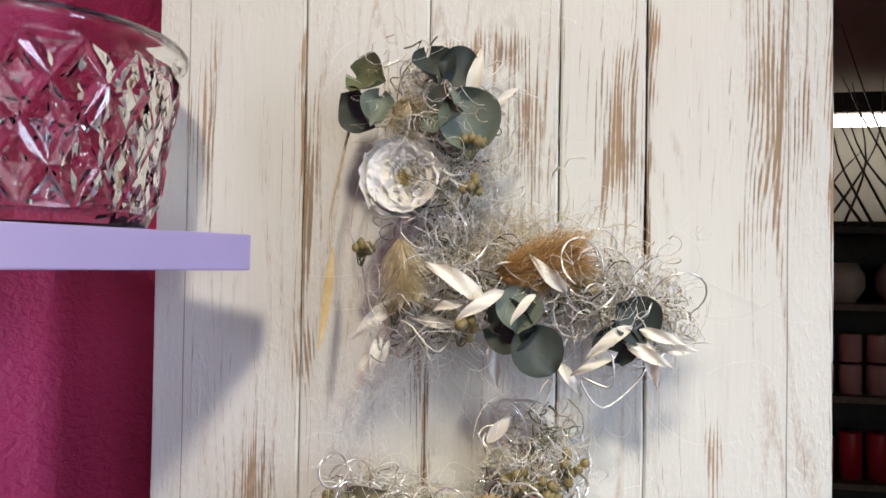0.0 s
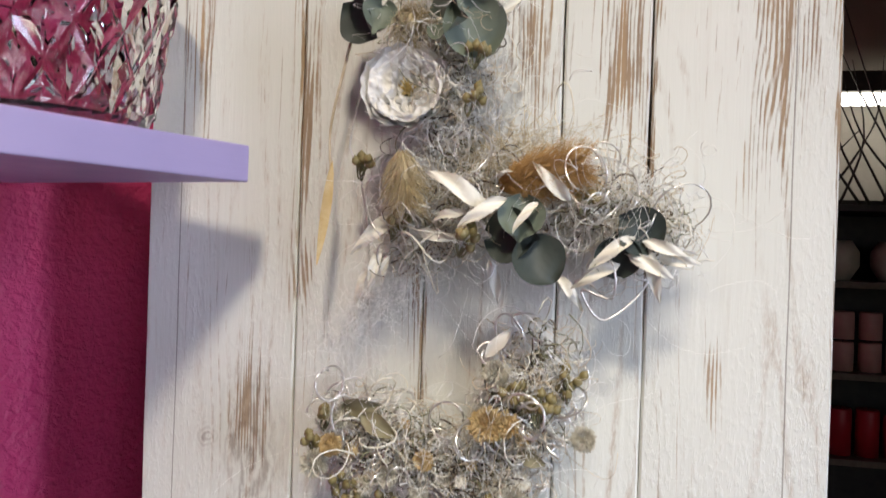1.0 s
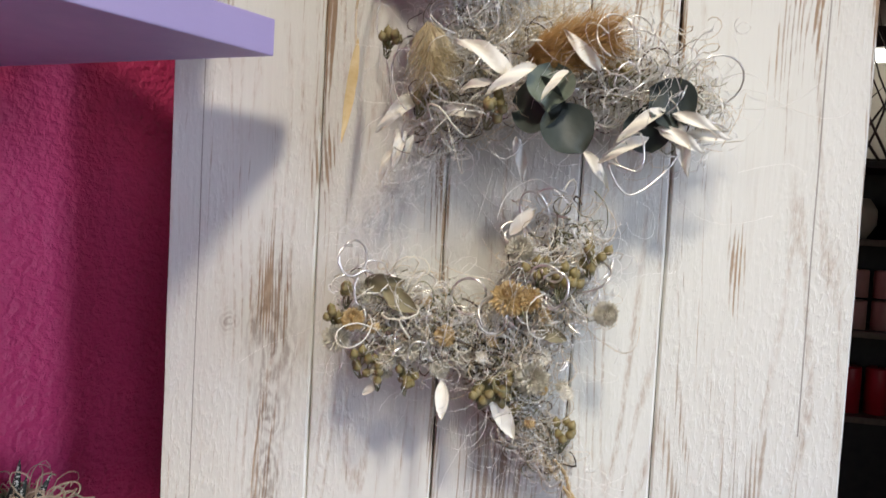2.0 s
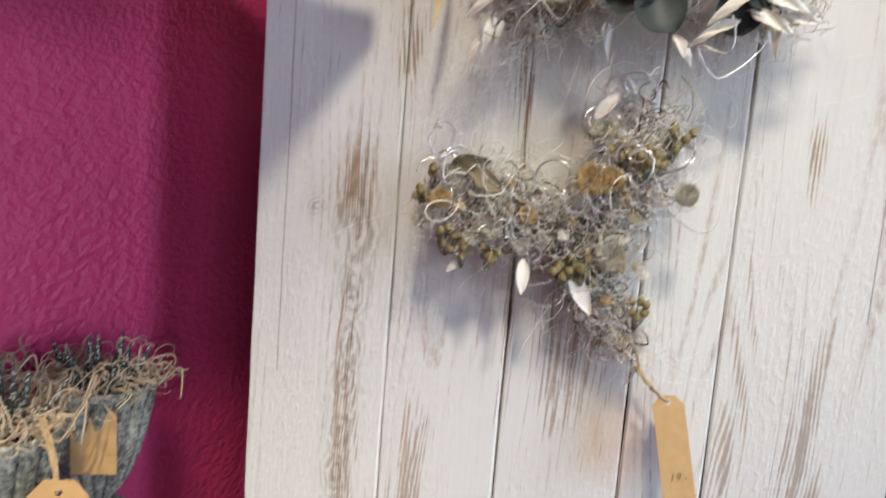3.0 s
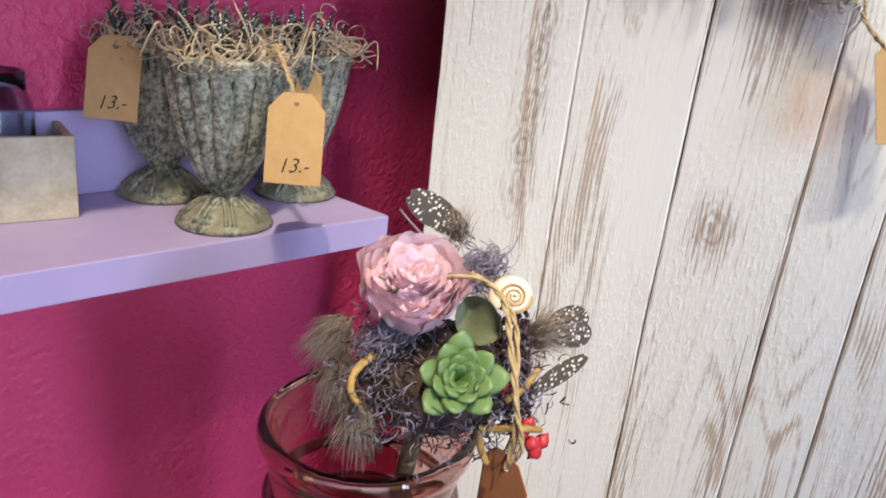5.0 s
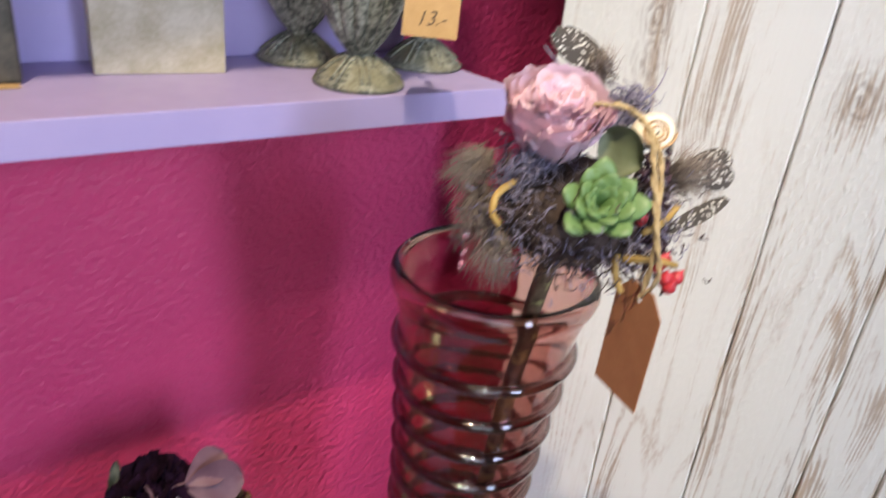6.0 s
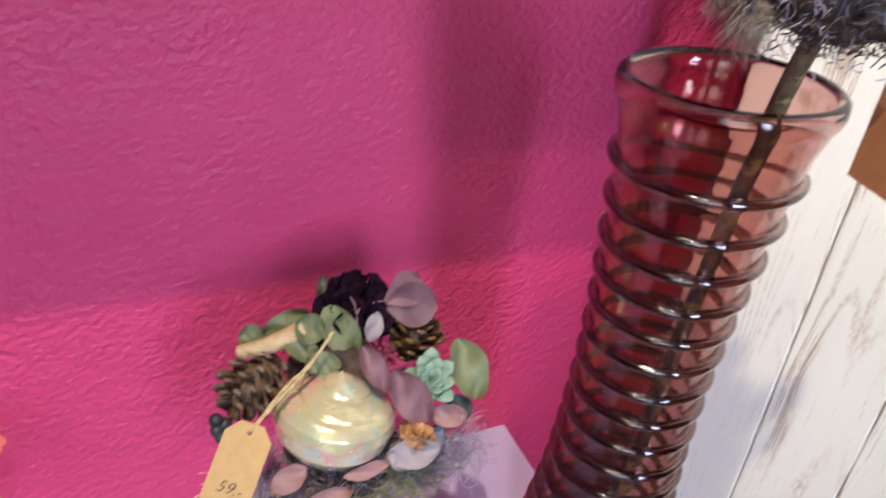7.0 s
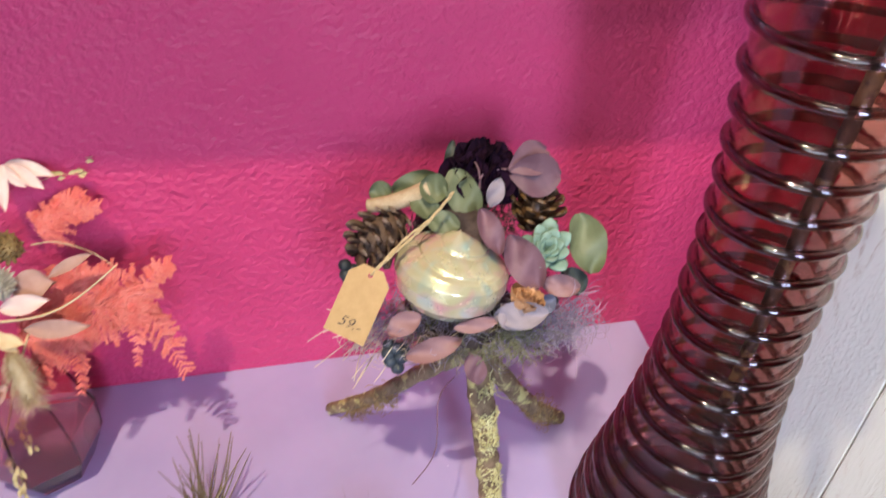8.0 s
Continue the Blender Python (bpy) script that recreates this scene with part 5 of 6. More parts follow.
BARK = bark()
PEARL = pearl()
CONE = plain("pine_cone_brown", (0.06, 0.032, 0.02), (0.15, 0.09, 0.055), 0.7, 120)
GOLDCONE = plain("pine_cone_gold", (0.035, 0.015, 0.006), (0.09, 0.042, 0.014), 0.5, 120)
BLACKROSE = plain("black_plum_petal", (0.008, 0.002, 0.009), (0.022, 0.006, 0.020), 0.95, 60, 0, 0.2, 300, Specular_IOR_Level=0.12)
MAUVE = vein_leaf("mauve_leaf", (0.115, 0.052, 0.075), (0.22, 0.112, 0.135), 0.6)
ROSYLEAF = vein_leaf("rosy_leaf", (0.21, 0.105, 0.115), (0.34, 0.19, 0.19), 0.6)
SAGE = vein_leaf("sage_succulent", (0.14, 0.24, 0.185), (0.24, 0.35, 0.28), 0.55)
BIRCH = plain("pale_driftwood", (0.36, 0.25, 0.14), (0.54, 0.42, 0.27), 0.8, 80)
BLUEBERRY = plain("blue_black_berry", (0.015, 0.022, 0.035), (0.05, 0.065, 0.085), 0.5)
LILAC = plain("lilac_moss", (0.22, 0.18, 0.28), (0.42, 0.36, 0.46), 0.85)
STRAWF = plain("pale_straw", (0.60, 0.50, 0.34), (0.78, 0.68, 0.52), 0.8)
ORANGEBUD = vein_leaf("dried_orange_rose", (0.40, 0.18, 0.07), (0.56, 0.33, 0.18), 0.7)
GREYLEAF = vein_leaf("grey_lavender_leaf", (0.19, 0.16, 0.20), (0.32, 0.27, 0.30), 0.7)

arr = thing("shell_arrangement", "pearly turban shell with cones, leaves and black rose on roots", "arrangement")
ROOT = Vector((-0.105, -0.385, 0.452))


def root_leg(pts, r, lichen):
    g = Geo()
    line = smoothline(pts, 26)
    line += np.array([[0.0025 * noise.noise((i * 0.6, 1, 2)), 0.0025 * noise.noise((i * 0.6, 5, 2)), 0.0025 * noise.noise((i * 0.6, 9, 2))] for i in range(26)])
    tubes(g, line, r, 12, 0.22)
    a = np.concatenate(g.v)
    a += np.array([[0.0018 * noise.noise(Vector(p) * 90) for _ in range(3)] for p in a]) * np.array([1, -1, 1])
    g.v = [a]
    leg = part("leg", g, BARK, arr, "mossy brown root leg")
    t = Geo()
    for _ in range(lichen):
        i = random.randrange(4, 25)
        if lichen > 1000 and noise.noise((i * 0.42, 3.1, 0)) < -0.05:
            continue
        side = (Vector(unit()) + ((R8 * 0.8 + F8 * 0.5) if lichen > 1000 else Vector())).normalized()
        p = Vector(line[i]) + side * r * (0.99 - 0.22 * i / 26)
        tubes(t, smoothline([p, p + Vector(unit()) * 0.003, p + Vector(unit()) * 0.005], 4), 0.0010, 4, 0.5)
    tagged(part("lichen", t, plain("yellow_lichen", (0.52, 0.47, 0.20), (0.72, 0.70, 0.40), 0.9), leg), "", "", "", "stuff")


root_leg([ROOT, (-0.17, -0.41, 0.37), (-0.235, -0.447, 0.285), (-0.290, -0.478, 0.2285)], 0.0100, 50)
root_leg([ROOT, (-0.108, -0.34, 0.37), (-0.113, -0.285, 0.28), (-0.117, -0.238, 0.2285)], 0.0118, 90)
root_leg([ROOT, (-0.085, -0.388, 0.37), (-0.065, -0.392, 0.29), (-0.045, -0.400, 0.2290)], 0.0140, 1900)
g = Geo()
for a, b in (((-0.262, -0.462, 0.246), (-0.205, -0.432, 0.312)), ((-0.116, -0.262, 0.248), (-0.112, -0.300, 0.300))):
    fuzz(g, [a, b], 0.010, 420, 0.026, 0.0006, 1.3, 7, None, 3, 0.1)
tagged(part("root_moss", g, plain("brown_root_moss", (0.22, 0.14, 0.055), (0.46, 0.34, 0.17), 0.9), arr, "loose brown moss on the roots"), "", "", "", "stuff")
g = Geo()
ball(g, s8(10, -30, -20), 0.045, 16, 8, (1.3, 1.2, 0.55))
ball(g, s8(6, 34, -26), 0.045, 16, 8, (1.25, 0.9, 1.1))
part("moss_bed", g, BROWNFIBRE, arr)
g = Geo()
fuzz(g, [s8(-50, 20, -4), s8(-10, 66, -6), s8(40, 60, -4), s8(84, 10, -4)], 0.014, 700, 0.022, 0.0005, 1.1, 7)
tagged(part("brown_fibre", g, BROWNFIBRE, arr), "", "", "", "stuff")
for nm, mt, n, L, rad, path, sp in (("lilac_fibre", LILAC, 1000, 0.06, 0.0004, [s8(-70, -50, 0), s8(0, -48, 10), s8(80, -40, 0), s8(125, -36, -10)], 0.018),
                                    ("straw_fibre", STRAWF, 150, 0.06, 0.0004, [s8(-90, -62, 0), s8(-40, -62, 10), s8(30, -66, 0)], 0.014),
                                    ("moss_fibre", MOSSGREEN, 700, 0.05, 0.0005, [s8(-40, -52, 0), s8(40, -58, 8), s8(75, -50, 0)], 0.018)):
    g = Geo()
    fuzz(g, path, sp, n, L, rad, 1.0, 9)
    tagged(part(nm, g, mt, arr), "", "", "", "stuff")
for _ in range(34):
    a = s8(random.uniform(-80, -40), random.uniform(-62, -40), random.uniform(-6, 10))
    b = a + (R8 * random.uniform(-0.055, 0.0) + U8 * random.uniform(-0.05, 0.012) + F8 * random.uniform(0.0, 0.03))
    part("straw", tubes(Geo(), smoothline([a, (a + b) / 2 + Vector(unit()) * 0.006, b], 7), 0.0005, 4), STRAWF, arr, "loose straw stalk")


def turban(c, axis, k, parent):
    """A squat turban shell: a broad body whorl, and a spire that steps up in a coil."""
    env = [(-0.042, 0.010), (-0.038, 0.026), (-0.030, 0.040), (-0.016, 0.0495), (0.0, 0.052), (0.012, 0.0505), (0.020, 0.0455), (0.026, 0.038), (0.031, 0.030), (0.036, 0.0225), (0.041, 0.0155), (0.045, 0.0095), (0.0490, 0.003), (0.0505, 0.001)]
    m = frame_of(c, Vector(axis).cross((0.2, 0.9, 0.1)), axis)
    rows, seg, v = 90, 72, []
    for i in range(rows + 1):
        t = i / rows
        z0 = -0.042 + 0.0925 * t
        for j in range(seg):
            th = 2 * math.pi * j / seg
            z = z0 - 0.004 * (j / seg - 0.5) * (1 if z0 > 0.0 else max(0.0, 1 + z0 / 0.02))
            r = float(np.interp(z, [e[0] for e in env], [e[1] for e in env]))
            step = max(0.0, z0 - 0.022) / 0.0125 + j / seg
            groove = math.exp(-(((step % 1.0) - 0.5) / 0.10) ** 2) * min(1.0, max(0.0, (z0 - 0.020) / 0.006))
            r = r * (1 - 0.11 * groove) + 0.0006 * math.sin(3 * th)
            v.append((max(r, 0.0005) * k * math.cos(th), max(r, 0.0005) * k * math.sin(th), z * k * 0.84))
    f = [(i * seg + j, i * seg + (j + 1) % seg, (i + 1) * seg + (j + 1) % seg, (i + 1) * seg + j) for i in range(rows) for j in range(seg)]
    f += [tuple(range(seg))[::-1], tuple(rows * seg + j for j in range(seg))]
    return part("turban_shell", Geo().add(v, f, m), PEARL, parent, "iridescent mother of pearl turban shell")


turban(s8(0, 4, 22), U8 * 0.86 + R8 * 0.16 + F8 * 0.48, 1.04, arr)


def cone(c, axis, r, h, parent, mat, tipmat, label, n=46, open_=0.45):
    """A cone of thick woody scales in a spiral, each with a paler worn tip."""
    g, tips = Geo(), Geo()
    m = frame_of(c, Vector(axis).cross((0.3, 0.5, 0.2)), axis)
    ball(g, m @ Vector((0, 0, 0)), 1.0, 10, 6, (r * 0.55, r * 0.55, h * 0.48), m.to_3x3().to_4x4())
    for i in range(n):
        u, th = (i + 0.5) / n, i * 2.39996
        rr = r * math.sin(math.pi * (0.12 + 0.80 * u)) ** 0.6
        p0 = Vector((rr * 0.40 * math.cos(th), rr * 0.40 * math.sin(th), h * (u - 0.5) * 0.9))
        d = Vector((math.cos(th), math.sin(th), open_ + random.uniform(-0.12, 0.12))).normalized()
        mm = m @ frame_of(p0, d, (-d.x * 0.6, -d.y * 0.6, 1))
        L, w, t = rr * random.uniform(0.62, 0.74), r * random.uniform(0.24, 0.30), r * 0.06
        ring = [(0, 0.35, 0.6), (0.45, 0.75, 0.8), (0.8, 1.0, 1.0), (0.95, 0.85, 1.25), (1.04, 0.4, 0.9)]
        v = [(x * L, sy * wy * w, zz * t * ty + 0.18 * L * x * x + (0.0 if sy else 0.25 * t)) for x, wy, ty in ring for sy, zz in ((-1, 0.2), (0, 1.0), (1, 0.2), (0, -1.0))]
        f = [(k * 4 + a, k * 4 + (a + 1) % 4, k * 4 + 4 + (a + 1) % 4, k * 4 + 4 + a) for k in range(4) for a in range(4)] + [(0, 3, 2, 1), (16, 17, 18, 19)]
        g.add(v, f, mm)
        box(tips, (L * 0.92, -w * 0.42, 0.17 * L - t * 0.6), (L * 1.07, w * 0.42, 0.17 * L + t * 1.1), mm, t * 0.35)
    body = part("pine_cone", g, mat, parent, label)
    tagged(part("scale_edge", tips, tipmat, body, "worn paler scale tips"), "", "", "", "stuff")


CONETIP = plain("pine_cone_tip", (0.10, 0.062, 0.042), (0.21, 0.15, 0.11), 0.7, 120)
GOLDTIP = plain("gold_cone_tip", (0.07, 0.035, 0.010), (0.16, 0.085, 0.025), 0.4, 120)
BLUELEAF = vein_leaf("slate_blue_leaf", (0.07, 0.08, 0.13), (0.13, 0.14, 0.21), 0.6)
cone(s8(-67, 37, 8), R8 * -0.55 - U8 * 0.6 + F8 * 0.5, 0.030, 0.066, arr, CONE, CONETIP, "brown open pine cone")
cone(s8(78, 66, -12), U8 * 0.7 + F8 * 0.6 + R8 * 0.2, 0.029, 0.046, arr, GOLDCONE, GOLDTIP, "brown glossy cone", 34, 0.6)
rose(s8(24, 96, -12), F8 * 0.5 + U8 * 0.8, 0.028, arr, BLACKROSE, None, "dark plum black dried rose", "black_rose")
g = Geo()
for i in range(84):
    a, rho = i * 2.39996, math.sqrt((i + 0.5) / 84)
    x, dz = math.cos(a) * rho, math.sin(a) * rho
    base = s8(25 + 18 * x, 74 + random.uniform(-4, 6), -10 + 12 * dz)
    top = s8(25 + 33 * x + random.gauss(0, 2), 131 - 22 * rho * rho + random.uniform(-14, 7) - 8 * max(dz, 0), -10 + 24 * dz)
    leaf(g, base, top, F8 * (0.4 + dz) + R8 * x + Vector(unit()) * 0.5, random.uniform(0.017, 0.026), 0.66, 0.35, 0.12, 9, 8, 0.12)
part("petals", g, BLACKROSE, arr, "crumpled dark plum petals")
g = Geo()
tubes(g, smoothline([s8(-82, 61, 6), s8(-55, 67, 10), s8(-24, 80, 14)], 12), 0.0065, 12, -0.45)
part("driftwood", g, BIRCH, arr, "pale peeled driftwood stick")
LEAF_LABEL = {"o": "round olive green eucalyptus leaf", "d": "dark grey-green eucalyptus leaf", "m": "dusky mauve leaf", "g": "grey lavender leaf", "r": "dusty rose leaf", "b": "slate blue leaf"}
for a, b, w, mt, lb in (
    ((-82, 74, 0), (-60, 76, -3), 20, EUC_OLIVE, LEAF_LABEL["o"]),
    ((-60, 77, -6), (-19, 96, -2), 19, EUC_OLIVE, LEAF_LABEL["o"]),
    ((-33, 84, 20), (-8, 77, 17), 25, EUC_OLIVE, LEAF_LABEL["o"]),
    ((-41, 69, 16), (-12, 53, 20), 19, EUC_OLIVE, LEAF_LABEL["o"]),
    ((-4, 100, 12), (21, 55, 9), 29, EUC_OLIVE, LEAF_LABEL["o"]),
    ((-24, 51, 26), (6, 47, 30), 20, EUC_OLIVE, LEAF_LABEL["o"]),
    ((-8, 92, -14), (-4, 131, -17), 10, EUC_DARK, LEAF_LABEL["d"]),
    ((117, 66, 0), (133, 10, 4), 33, EUC_OLIVE, LEAF_LABEL["o"]),
    ((106, 12, -4), (128, -8, -7), 23, EUC_DARK, LEAF_LABEL["d"]),
    ((23, 63, 40), (43, 23, 44), 19, MAUVE, LEAF_LABEL["m"]),
    ((51, 42, 36), (82, -4, 33), 30, MAUVE, LEAF_LABEL["m"]),
    ((34, 67, 14), (41, 94, 18), 15, GREYLEAF, LEAF_LABEL["g"]),
    ((83, -1, 14), (122, -3, 11), 19, ROSYLEAF, LEAF_LABEL["r"]),
    ((-26, -36, 36), (-56, -54, 40), 19, ROSYLEAF, LEAF_LABEL["r"]),
    ((12, -54, 40), (-38, -74, 37), 19, ROSYLEAF, LEAF_LABEL["r"]),
    ((44, -35, 42), (4, -45, 46), 12, ROSYLEAF, LEAF_LABEL["r"]),
    ((20, -68, 30), (31, -97, 27), 18, MAUVE, LEAF_LABEL["m"]),
    ((40, -31, 42), (88, -25, 46), 23, GREYLEAF, LEAF_LABEL["g"]),
    ((46, -21, 44), (65, -42, 41), 21, GREYLEAF, LEAF_LABEL["g"]),
    ((97, -13, 20), (77, -25, 24), 16, BLUELEAF, LEAF_LABEL["b"])):
    g, a, b = Geo(), s8(*a), s8(*b)
    leaf(g, a, b, F8 + Vector(unit()) * 0.22, w * 0.00112, 0.5, random.uniform(0.12, 0.34), 0.10, 14, 8, 0.085, 0.46 if "euc" in lb else 0.58)
    part("leaf", g, mt, arr, lb)
g = Geo()
leaf(g, s8(50, 103, 8), s8(85, 124, 4), F8 + R8 * 0.2, 0.034, 0.6, 0.15, 0.08, 10, 6, 0.05, 0.5)
leaf(g, s8(50, 101, 7), s8(99, 100, 6), F8 - U8 * 0.2, 0.042, 0.58, 0.12, 0.08, 10, 6, 0.05, 0.5)
part("leaf", g, MAUVE, arr, "mauve heart shaped leaf")
succulent(s8(87, 27, 12), F8 + U8 * 0.35, 0.033, arr, SAGE, "succulent", "pale sage green succulent rosette", 24)
rose(s8(68, -15, 42), F8 * 0.5 + U8 * 0.7 + R8 * 0.3, 0.017, arr, ORANGEBUD, None, "dried orange rosebud", "rosebud")
for p in ((-101, 4, 8), (-96, -11, 8), (-100, -5, 6), (-94, 0, 4), (-53, -82, 22), (-46, -88, 20), (-55, -75, 24), (-43, -78, 22), (-48, -70, 22), (-55, -68, 18), (-42, -71, 16), (97, -17, 4)):
    g = Geo()
    ball(g, s8(*p), 0.0066, 12, 8, (1, 1, 0.92))
    part("blue_berry", g, BLUEBERRY, arr)
for pts, rad in (([s8(25, 66, 10), s8(23, 92, 16), s8(33, 101, 12), s8(53, 104, 8)], 0.0011), ([s8(23, 88, 16), s8(21, 100, 18), s8(17, 108, 16)], 0.0010), ([s8(8, -97, 0), s8(-6, -121, -10), s8(-7, -174, -14), s8(-28, -210, -20)], 0.0006)):
    part("stem", tubes(Geo(), smoothline(pts, 12), rad, 5), MAUVE, arr, "thin mauve stem")
hole = tag_card(s8(-86, 12, 62), s8(-50, -2, 64), s8(-112, -50, 58), "59.-", arr)
cord([s8(-2, 76, 50), s8(-20, 52, 52), s8(-44, 30, 58), hole], 0.0013, arr)
cord([s8(-4, 72, 50), s8(-26, 44, 54), s8(-48, 22, 60), hole], 0.0012, arr)

# ---- coral dried bouquet in a faceted glass ----
CORAL = plain("coral_fern", (0.84, 0.17, 0.14), (0.90, 0.30, 0.245), 0.8)
TAUPELEAF = vein_leaf("taupe_leaf", (0.40, 0.22, 0.17), (0.52, 0.32, 0.26), 0.6)
PALEPINK = vein_leaf("pale_pink_leaf", (0.72, 0.50, 0.44), (0.80, 0.64, 0.57), 0.6)
GOLDGRASS = plain("gold_grass", (0.50, 0.40, 0.18), (0.64, 0.54, 0.30), 0.8)
WINEGLASS = glass("wine_red_glass", (0.86, 0.55, 0.58), 0.03)
faceted = thing("faceted_vase", "wine red faceted glass vase on the lavender ledge", "vase", at=(-0.405, -0.795, 0.2203))
faceted.rotation_euler = (0, 0, 0.5)
g = Geo()
lathe(g, [(1e-5, 0), (0.045, 0), (0.066, 0.045), (0.070, 0.090), (0.046, 0.175), (0.043, 0.175), (0.065, 0.085), (0.063, 0.042), (0.042, 0.006), (1e-5, 0.006)], 7)
part("glass", g, WINEGLASS, faceted, "", False)
bq = thing("dried_bouquet", "coral fern with pale pods, grasses and leaves in a faceted vase", "bouquet")


def v8(x, y, d):
    """A place in the bouquet: millimetres right, up and out from the vase's mouth."""
    return Vector((-0.402, -0.758, 0.428)) + (R8 * x + U8 * y + F8 * d) * 0.001


def fern(base, tipp, size, n=26):
    g = Geo()
    line = smoothline([base, (Vector(base) + Vector(tipp)) / 2 + U8 * 0.012, tipp], 40)
    tubes(g, line, 0.0007, 4, 0.5)
    for i in range(n):
        u = (i + 1) / (n + 1)
        p = line[int(u * 39)]
        t = line[min(int(u * 39) + 1, 39)] - line[max(int(u * 39) - 1, 0)]
        t /= np.linalg.norm(t) + 1e-9
        for s in (-1, 1):
            side = np.cross(t, np.array(F8)) * s + t * 0.55 + unit() * 0.25
            L = size * (1 - 0.75 * u) * random.uniform(0.7, 1.1)
            q1 = p + side * L - np.array([0, 0, 0.25 * L])
            sub = smoothline([p, (p + q1) / 2 + unit() * 0.001, q1], 6)
            hair = []
            for k in range(12):
                b = p + (q1 - p) * (k + 1) / 13
                for s2 in (-1, 1):
                    hair.append([b, b + (side * 0.6 + np.cross(side, np.array(F8)) * s2) * L * 0.13 + unit() * L * 0.05])
            tubes(g, sub, 0.0005, 3, 0.4)
            tubes(g, np.array(hair), 0.0009, 3, 0.6)
    return part("fern_frond", g, CORAL, bq, "feathery coral dyed fern")


for b, t, sz in (((8, 103, 0), (65, 139, -14), 0.024), ((6, 111, 0), (49, 151, -14), 0.02), ((-7, -11, 0), (106, 65, -14), 0.045), ((-5, -13, 0), (99, 30, -14), 0.045), ((-5, 6, 0), (54, 71, -14), 0.032), ((4, -11, 0), (90, 3, -14), 0.035), ((95, 49, 0), (167, -36, -14), 0.03), ((110, 28, 0), (144, 84, -14), 0.026), ((112, 45, 0), (113, -32, -14), 0.016), ((49, 11, 0), (53, -66, -14), 0.018), ((8, -15, 0), (15, -59, -14), 0.022), ((69, 32, 0), (151, 9, -14), 0.028), ((21, 15, 0), (86, 73, -14), 0.032)):
    fern(v8(*b), v8(*t), sz)
STRAWLEAF = vein_leaf("straw_leaf", (0.62, 0.46, 0.24), (0.76, 0.62, 0.38), 0.7)
for a, b, w, mt, lb in (
    ((32, 61, 22), (79, 89, 25), 13, TAUPELEAF, "taupe dried leaf"),
    ((11, 7, 26), (81, 16, 29), 20, TAUPELEAF, "taupe dried leaf"),
    ((-7, 46, 16), (38, 57, 19), 34, TAUPELEAF, "taupe dried leaf"),
    ((-16, 25, 24), (37, 39, 27), 21, PALEPINK, "pale pink dried leaf"),
    ((-19, -5, 26), (14, -8, 29), 15, STRAWLEAF, "pale straw leaf"),
    ((-25, 3, 24), (7, -17, 27), 15, STRAWLEAF, "pale straw leaf"),
    ((-28, 178, 4), (-21, 229, 7), 15, PALEPINK, "pale pink dried leaf"),
    ((-25, 178, 6), (28, 166, 9), 15, PALEPINK, "pale pink dried leaf"),
    ((-24, 176, 10), (20, 152, 13), 15, PALEPINK, "pale pink dried leaf"),
    ((-29, 178, 2), (-7, 191, 5), 11, PALEPINK, "pale pink dried leaf"),
    ((-30, 174, 8), (-21, 126, 11), 13, PALEPINK, "pale pink dried leaf"),
    ((-26, 175, 12), (3, 153, 15), 13, PALEPINK, "pale pink dried leaf"),
    ((-27, -77, 20), (-8, -51, 23), 17, TAUPELEAF, "taupe dried leaf")):
    part("leaf", leaf(Geo(), v8(*a), v8(*b), F8 + Vector(unit()) * 0.3, w * 0.001, 0.5, 0.15, 0.08, 12, 6, 0.04), mt, bq, lb)
for pts, rad in ((((-25, 11, 24), (28, 22, 26), (65, 43, 26), (104, 79, 26)), 0.0016), (((3, 93, 6), (29, 98, 6), (65, 90, 4), (90, 75, 0)), 0.0008), (((0, -2, 0), (-13, -62, 0), (-22, -122, 0)), 0.0014)):
    part("stalk", tubes(Geo(), smoothline([v8(*p) for p in pts], 16), rad, 6, 0.5), STRAWLEAF, bq, "pale curved stalk")
tail(v8(-5, -14, 26), v8(24, -71, 28), 0.0135, bq, TAIL, 700)
puff(v8(-14, 89, 18), 0.024, bq, plain("brown_seed_pod", (0.20, 0.13, 0.05), (0.36, 0.25, 0.10), 0.75), 60, "seed_pod", "round brown seed pod", F8, 0.8)
puff(v8(-16, 52, 26), 0.020, bq, LICHEN, 130, "scabious_head", "cream papery seed head", F8)
for a, b in (((-48, 219, -8), (-4, 293, -8)), ((-44, 236, -8), (-7, 257, -8)), ((-52, 198, -8), (58, 188, -8)), ((-9, 155, -8), (47, 171, -8)), ((-31, -93, -8), (-14, -165, -8)), ((-22, -89, -8), (4, -123, -8)), ((-35, -106, -8), (-1, -176, -8))):
    line = smoothline([v8(*a), (v8(*a) + v8(*b)) / 2 + U8 * 0.005, v8(*b)], 20)
    g = tubes(Geo(), line, 0.0004, 4)
    for i in range(7, 20):
        if random.random() < 0.6:
            p = Vector(line[i]) + Vector(unit()) * 0.004
            leaf(g, p, p + (Vector(line[i]) - Vector(line[i - 1])).normalized() * 0.011 + Vector(unit()) * 0.003, F8, 0.0048, 0.5, 0.3, 0.1, 4, 3)
    part("quaking_grass", g, GOLDGRASS, bq, "golden quaking grass seed head")

# ---- loose card by the tin pot ----
card = thing("paper_card", "small brown kraft card lying on the shelf", "card")
part("card", prism(Geo(), [(0.0, 0.0), (0.062, 0.0), (0.062, 0.010), (0.0, 0.010)], 0.0, 0.0012, frame_of((-0.272, -0.412, 0.9464), (0.41, 0.912, 0), (0, 0, 1))), KRAFT, card, "", False)

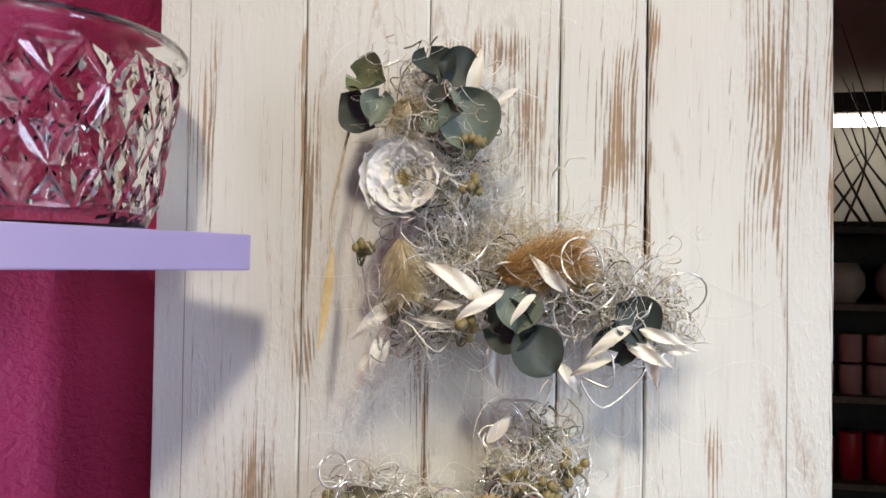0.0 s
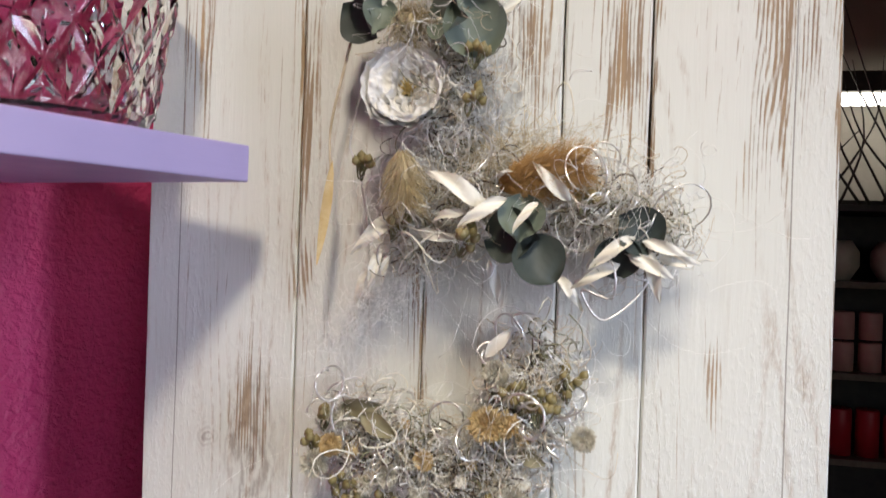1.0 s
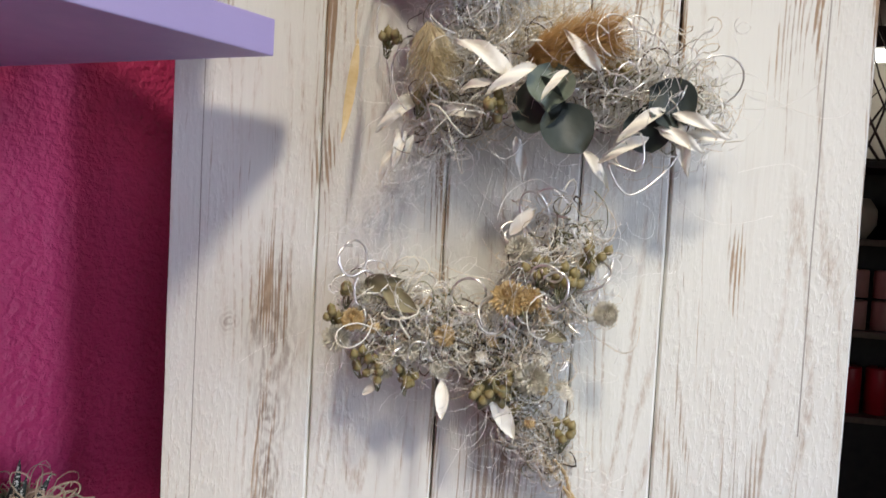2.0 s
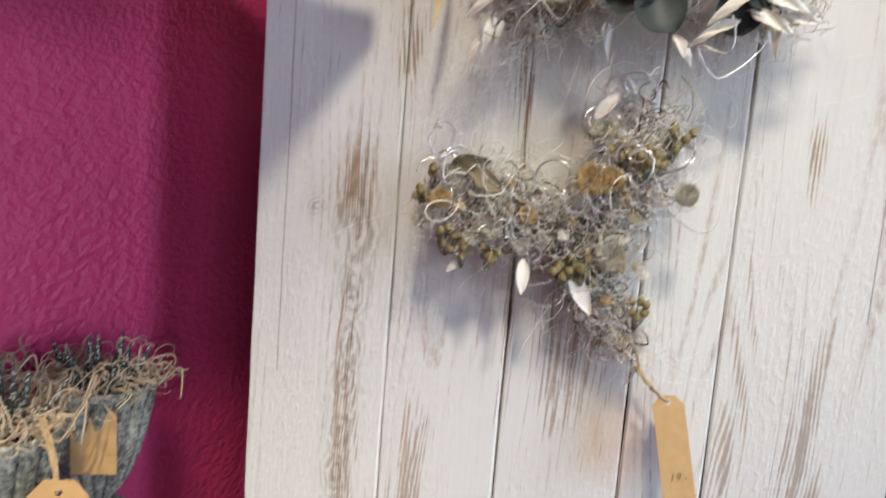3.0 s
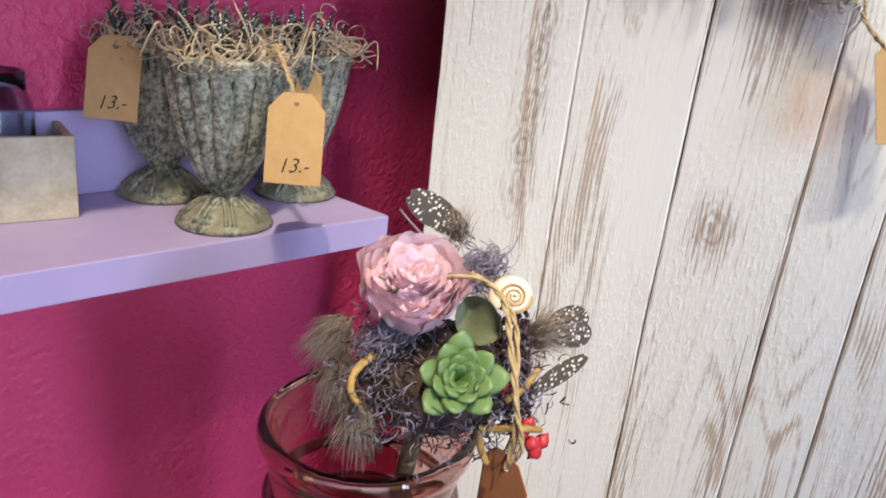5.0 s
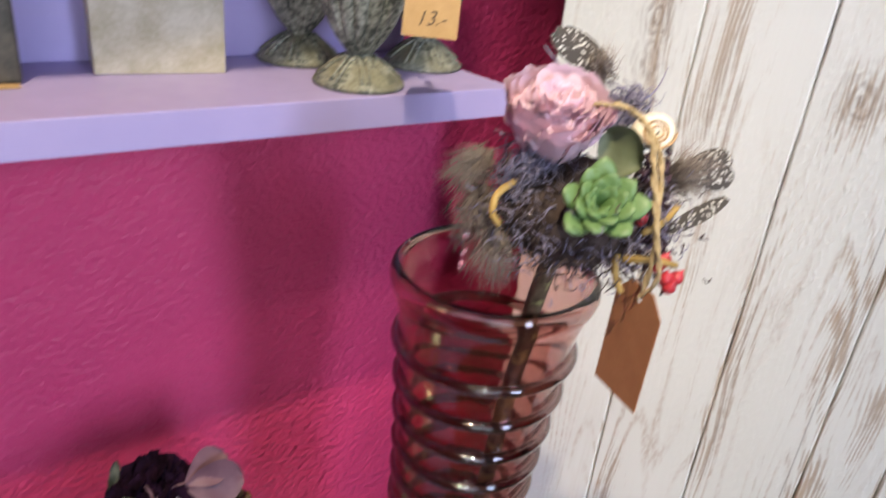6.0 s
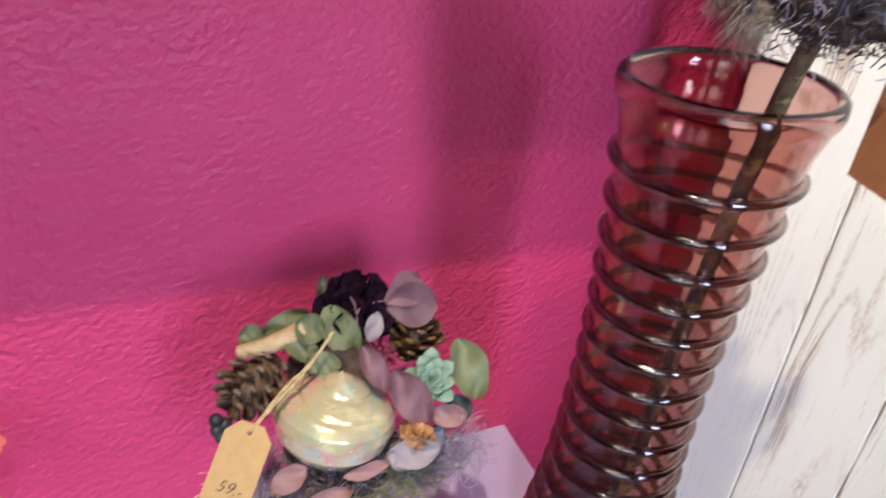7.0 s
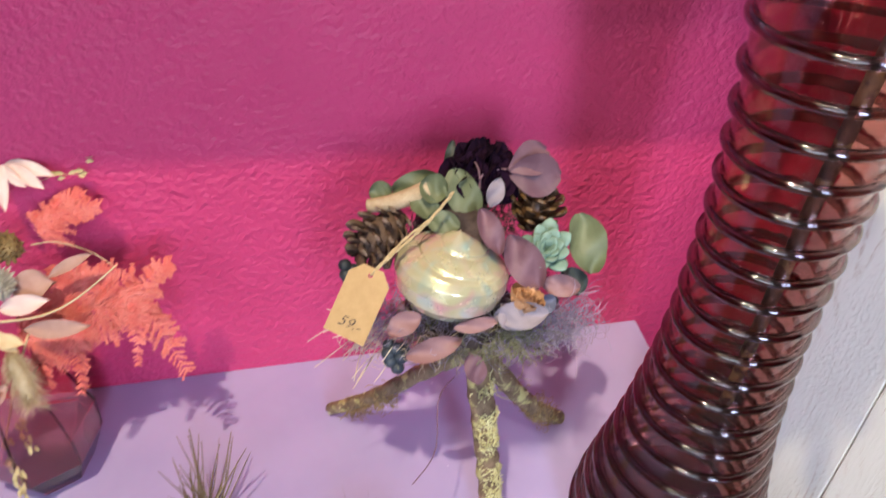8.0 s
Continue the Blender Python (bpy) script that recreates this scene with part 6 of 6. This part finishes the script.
# ---- dry twigs and moss on the ledge ----
TWIG = plain("dry_grass_twig", (0.12, 0.085, 0.045), (0.26, 0.20, 0.12), 0.85)
bundle = thing("twig_bundle", "small bundle of dry brown grass twigs on the ledge", "twigs")
g = Geo()
BASE = Vector((-0.215, -0.668, 0.223))
for _ in range(44):
    top = BASE + (R8 * random.choice((random.gauss(-0.028, 0.012), random.gauss(0.022, 0.014), random.gauss(-0.005, 0.02))) + U8 * random.uniform(0.02, 0.115) + F8 * random.uniform(-0.02, 0.02))
    foot = BASE + Vector((random.gauss(0, 0.006), random.gauss(0, 0.006), 0))
    part("twig", tubes(Geo(), smoothline([foot, (foot + top) / 2 + Vector(unit()) * 0.006, top], 9), random.uniform(0.0008, 0.0019), 4, 0.7), TWIG, bundle)
tuft = thing("moss_tuft", "loose lilac grey moss tuft on the ledge", "moss")
g = Geo()
C = Vector((-0.12, -0.52, 0.232))
fuzz(g, [C - R8 * 0.03, C, C + R8 * 0.035], 0.012, 220, 0.04, 0.0004, 1.2, 8)
v = np.concatenate(g.v)
v[:, 2] = np.maximum(v[:, 2], 0.2208)
g.v = [v]
part("fibres", g, LILAC, tuft)

# ---- shop shelves far behind the panel ----
STRIP = Nodes("tube_light")
STRIP.b.inputs["Emission Color"].default_value = (1.0, 0.96, 0.86, 1)
STRIP.b.inputs["Emission Strength"].default_value = 8.0
STRIP = STRIP.done((0.9, 0.9, 0.85), 0.5)
rack = thing("shop_rack", "dark wooden shop rack with candles and pots", "rack")
part("back", box(Geo(), (0.95, 2.45, 0.0), (1.75, 2.47, 1.62)), DARKWOOD, rack, "", False)
for z in (0.70, 0.99, 1.30, 1.56):
    part("board", box(Geo(), (0.95, 2.15, z), (1.75, 2.45, z + 0.022), None, 0.002), DARKWOOD if z > 1.5 else plain("worn_shelf", (0.10, 0.075, 0.05), (0.16, 0.12, 0.08), 0.6), rack, "", False)
for x in (0.95, 1.72):
    part("side", box(Geo(), (x, 2.14, 0.0), (x + 0.03, 2.46, 1.62), None, 0.002), DARKWOOD, rack, "", False)
PINKWAX = plain("dusty_pink_wax", (0.48, 0.27, 0.23), (0.55, 0.33, 0.28), 0.5, 20, 0, 0)
REDWAX = plain("red_wax", (0.36, 0.012, 0.02), (0.42, 0.02, 0.03), 0.4, 20, 0, 0)
JARMAT = plain("pale_jar", (0.40, 0.36, 0.28), (0.52, 0.48, 0.38), 0.5, 20)


def candle(x, y, z, r, h, mat, label):
    c = thing("pillar_candle", label, "candle", "candles on the rack", (x, y, z))
    part("wax", lathe(Geo(), [(1e-5, 0), (r, 0), (r * 1.0, h - 0.006), (r * 0.92, h), (r * 0.6, h - 0.004), (1e-5, h - 0.004)], 20), mat, c)
    g = Geo()
    tubes(g, np.array([(0, 0, h - 0.006), (0.001, 0, h + 0.002), (0.002, 0, h + 0.008)]), 0.0012, 4)
    part("wick", g, INK, c)


for i in range(6):
    x = 1.13 + 0.088 * i
    candle(x, 2.23, 1.0125, 0.036, 0.10, PINKWAX, "dusty pink pillar candle")
    candle(x, 2.23, 1.1225, 0.036, 0.095, PINKWAX, "dusty pink pillar candle stacked on another")
    candle(x, 2.23, 0.7225, 0.037, 0.16 if i % 3 else 0.14, REDWAX, "deep red pillar candle")
for i in range(3):
    jp = thing("pot", "pale round ceramic pot on the rack", "pot", "pots on the rack", (1.20 + 0.19 * i, 2.27, 1.3225))
    part("body", lathe(Geo(), [(1e-5, 0), (0.045, 0), (0.075, 0.05), (0.075, 0.10), (0.05, 0.14), (0.045, 0.14), (0.06, 0.10), (1e-5, 0.09)], 24), JARMAT, jp)
light = thing("tube_light", "bright white tube light above the rack", "lamp")
part("tube", box(Geo(), (0.9, 2.50, 1.99), (1.9, 2.54, 2.035), None, 0.008), STRIP, light)
part("holder", box(Geo(), (0.9, 2.50, 2.04), (1.9, 2.58, 2.12), None, 0.004), DARKWOOD, light, "", False)
branch = thing("branches", "bare dark branches standing behind the rack", "branches")
for _ in range(16):
    x0 = random.uniform(1.1, 1.6)
    a = Vector((x0, 2.4, 1.60))
    b = a + Vector((random.uniform(-0.35, 0.35), random.uniform(-0.1, 0.1), random.uniform(0.25, 0.75)))
    part("branch", tubes(Geo(), smoothline([a, (a + b) / 2 + Vector(unit()) * 0.07, b], 9), 0.006, 5, 0.8), DARKWOOD, branch)
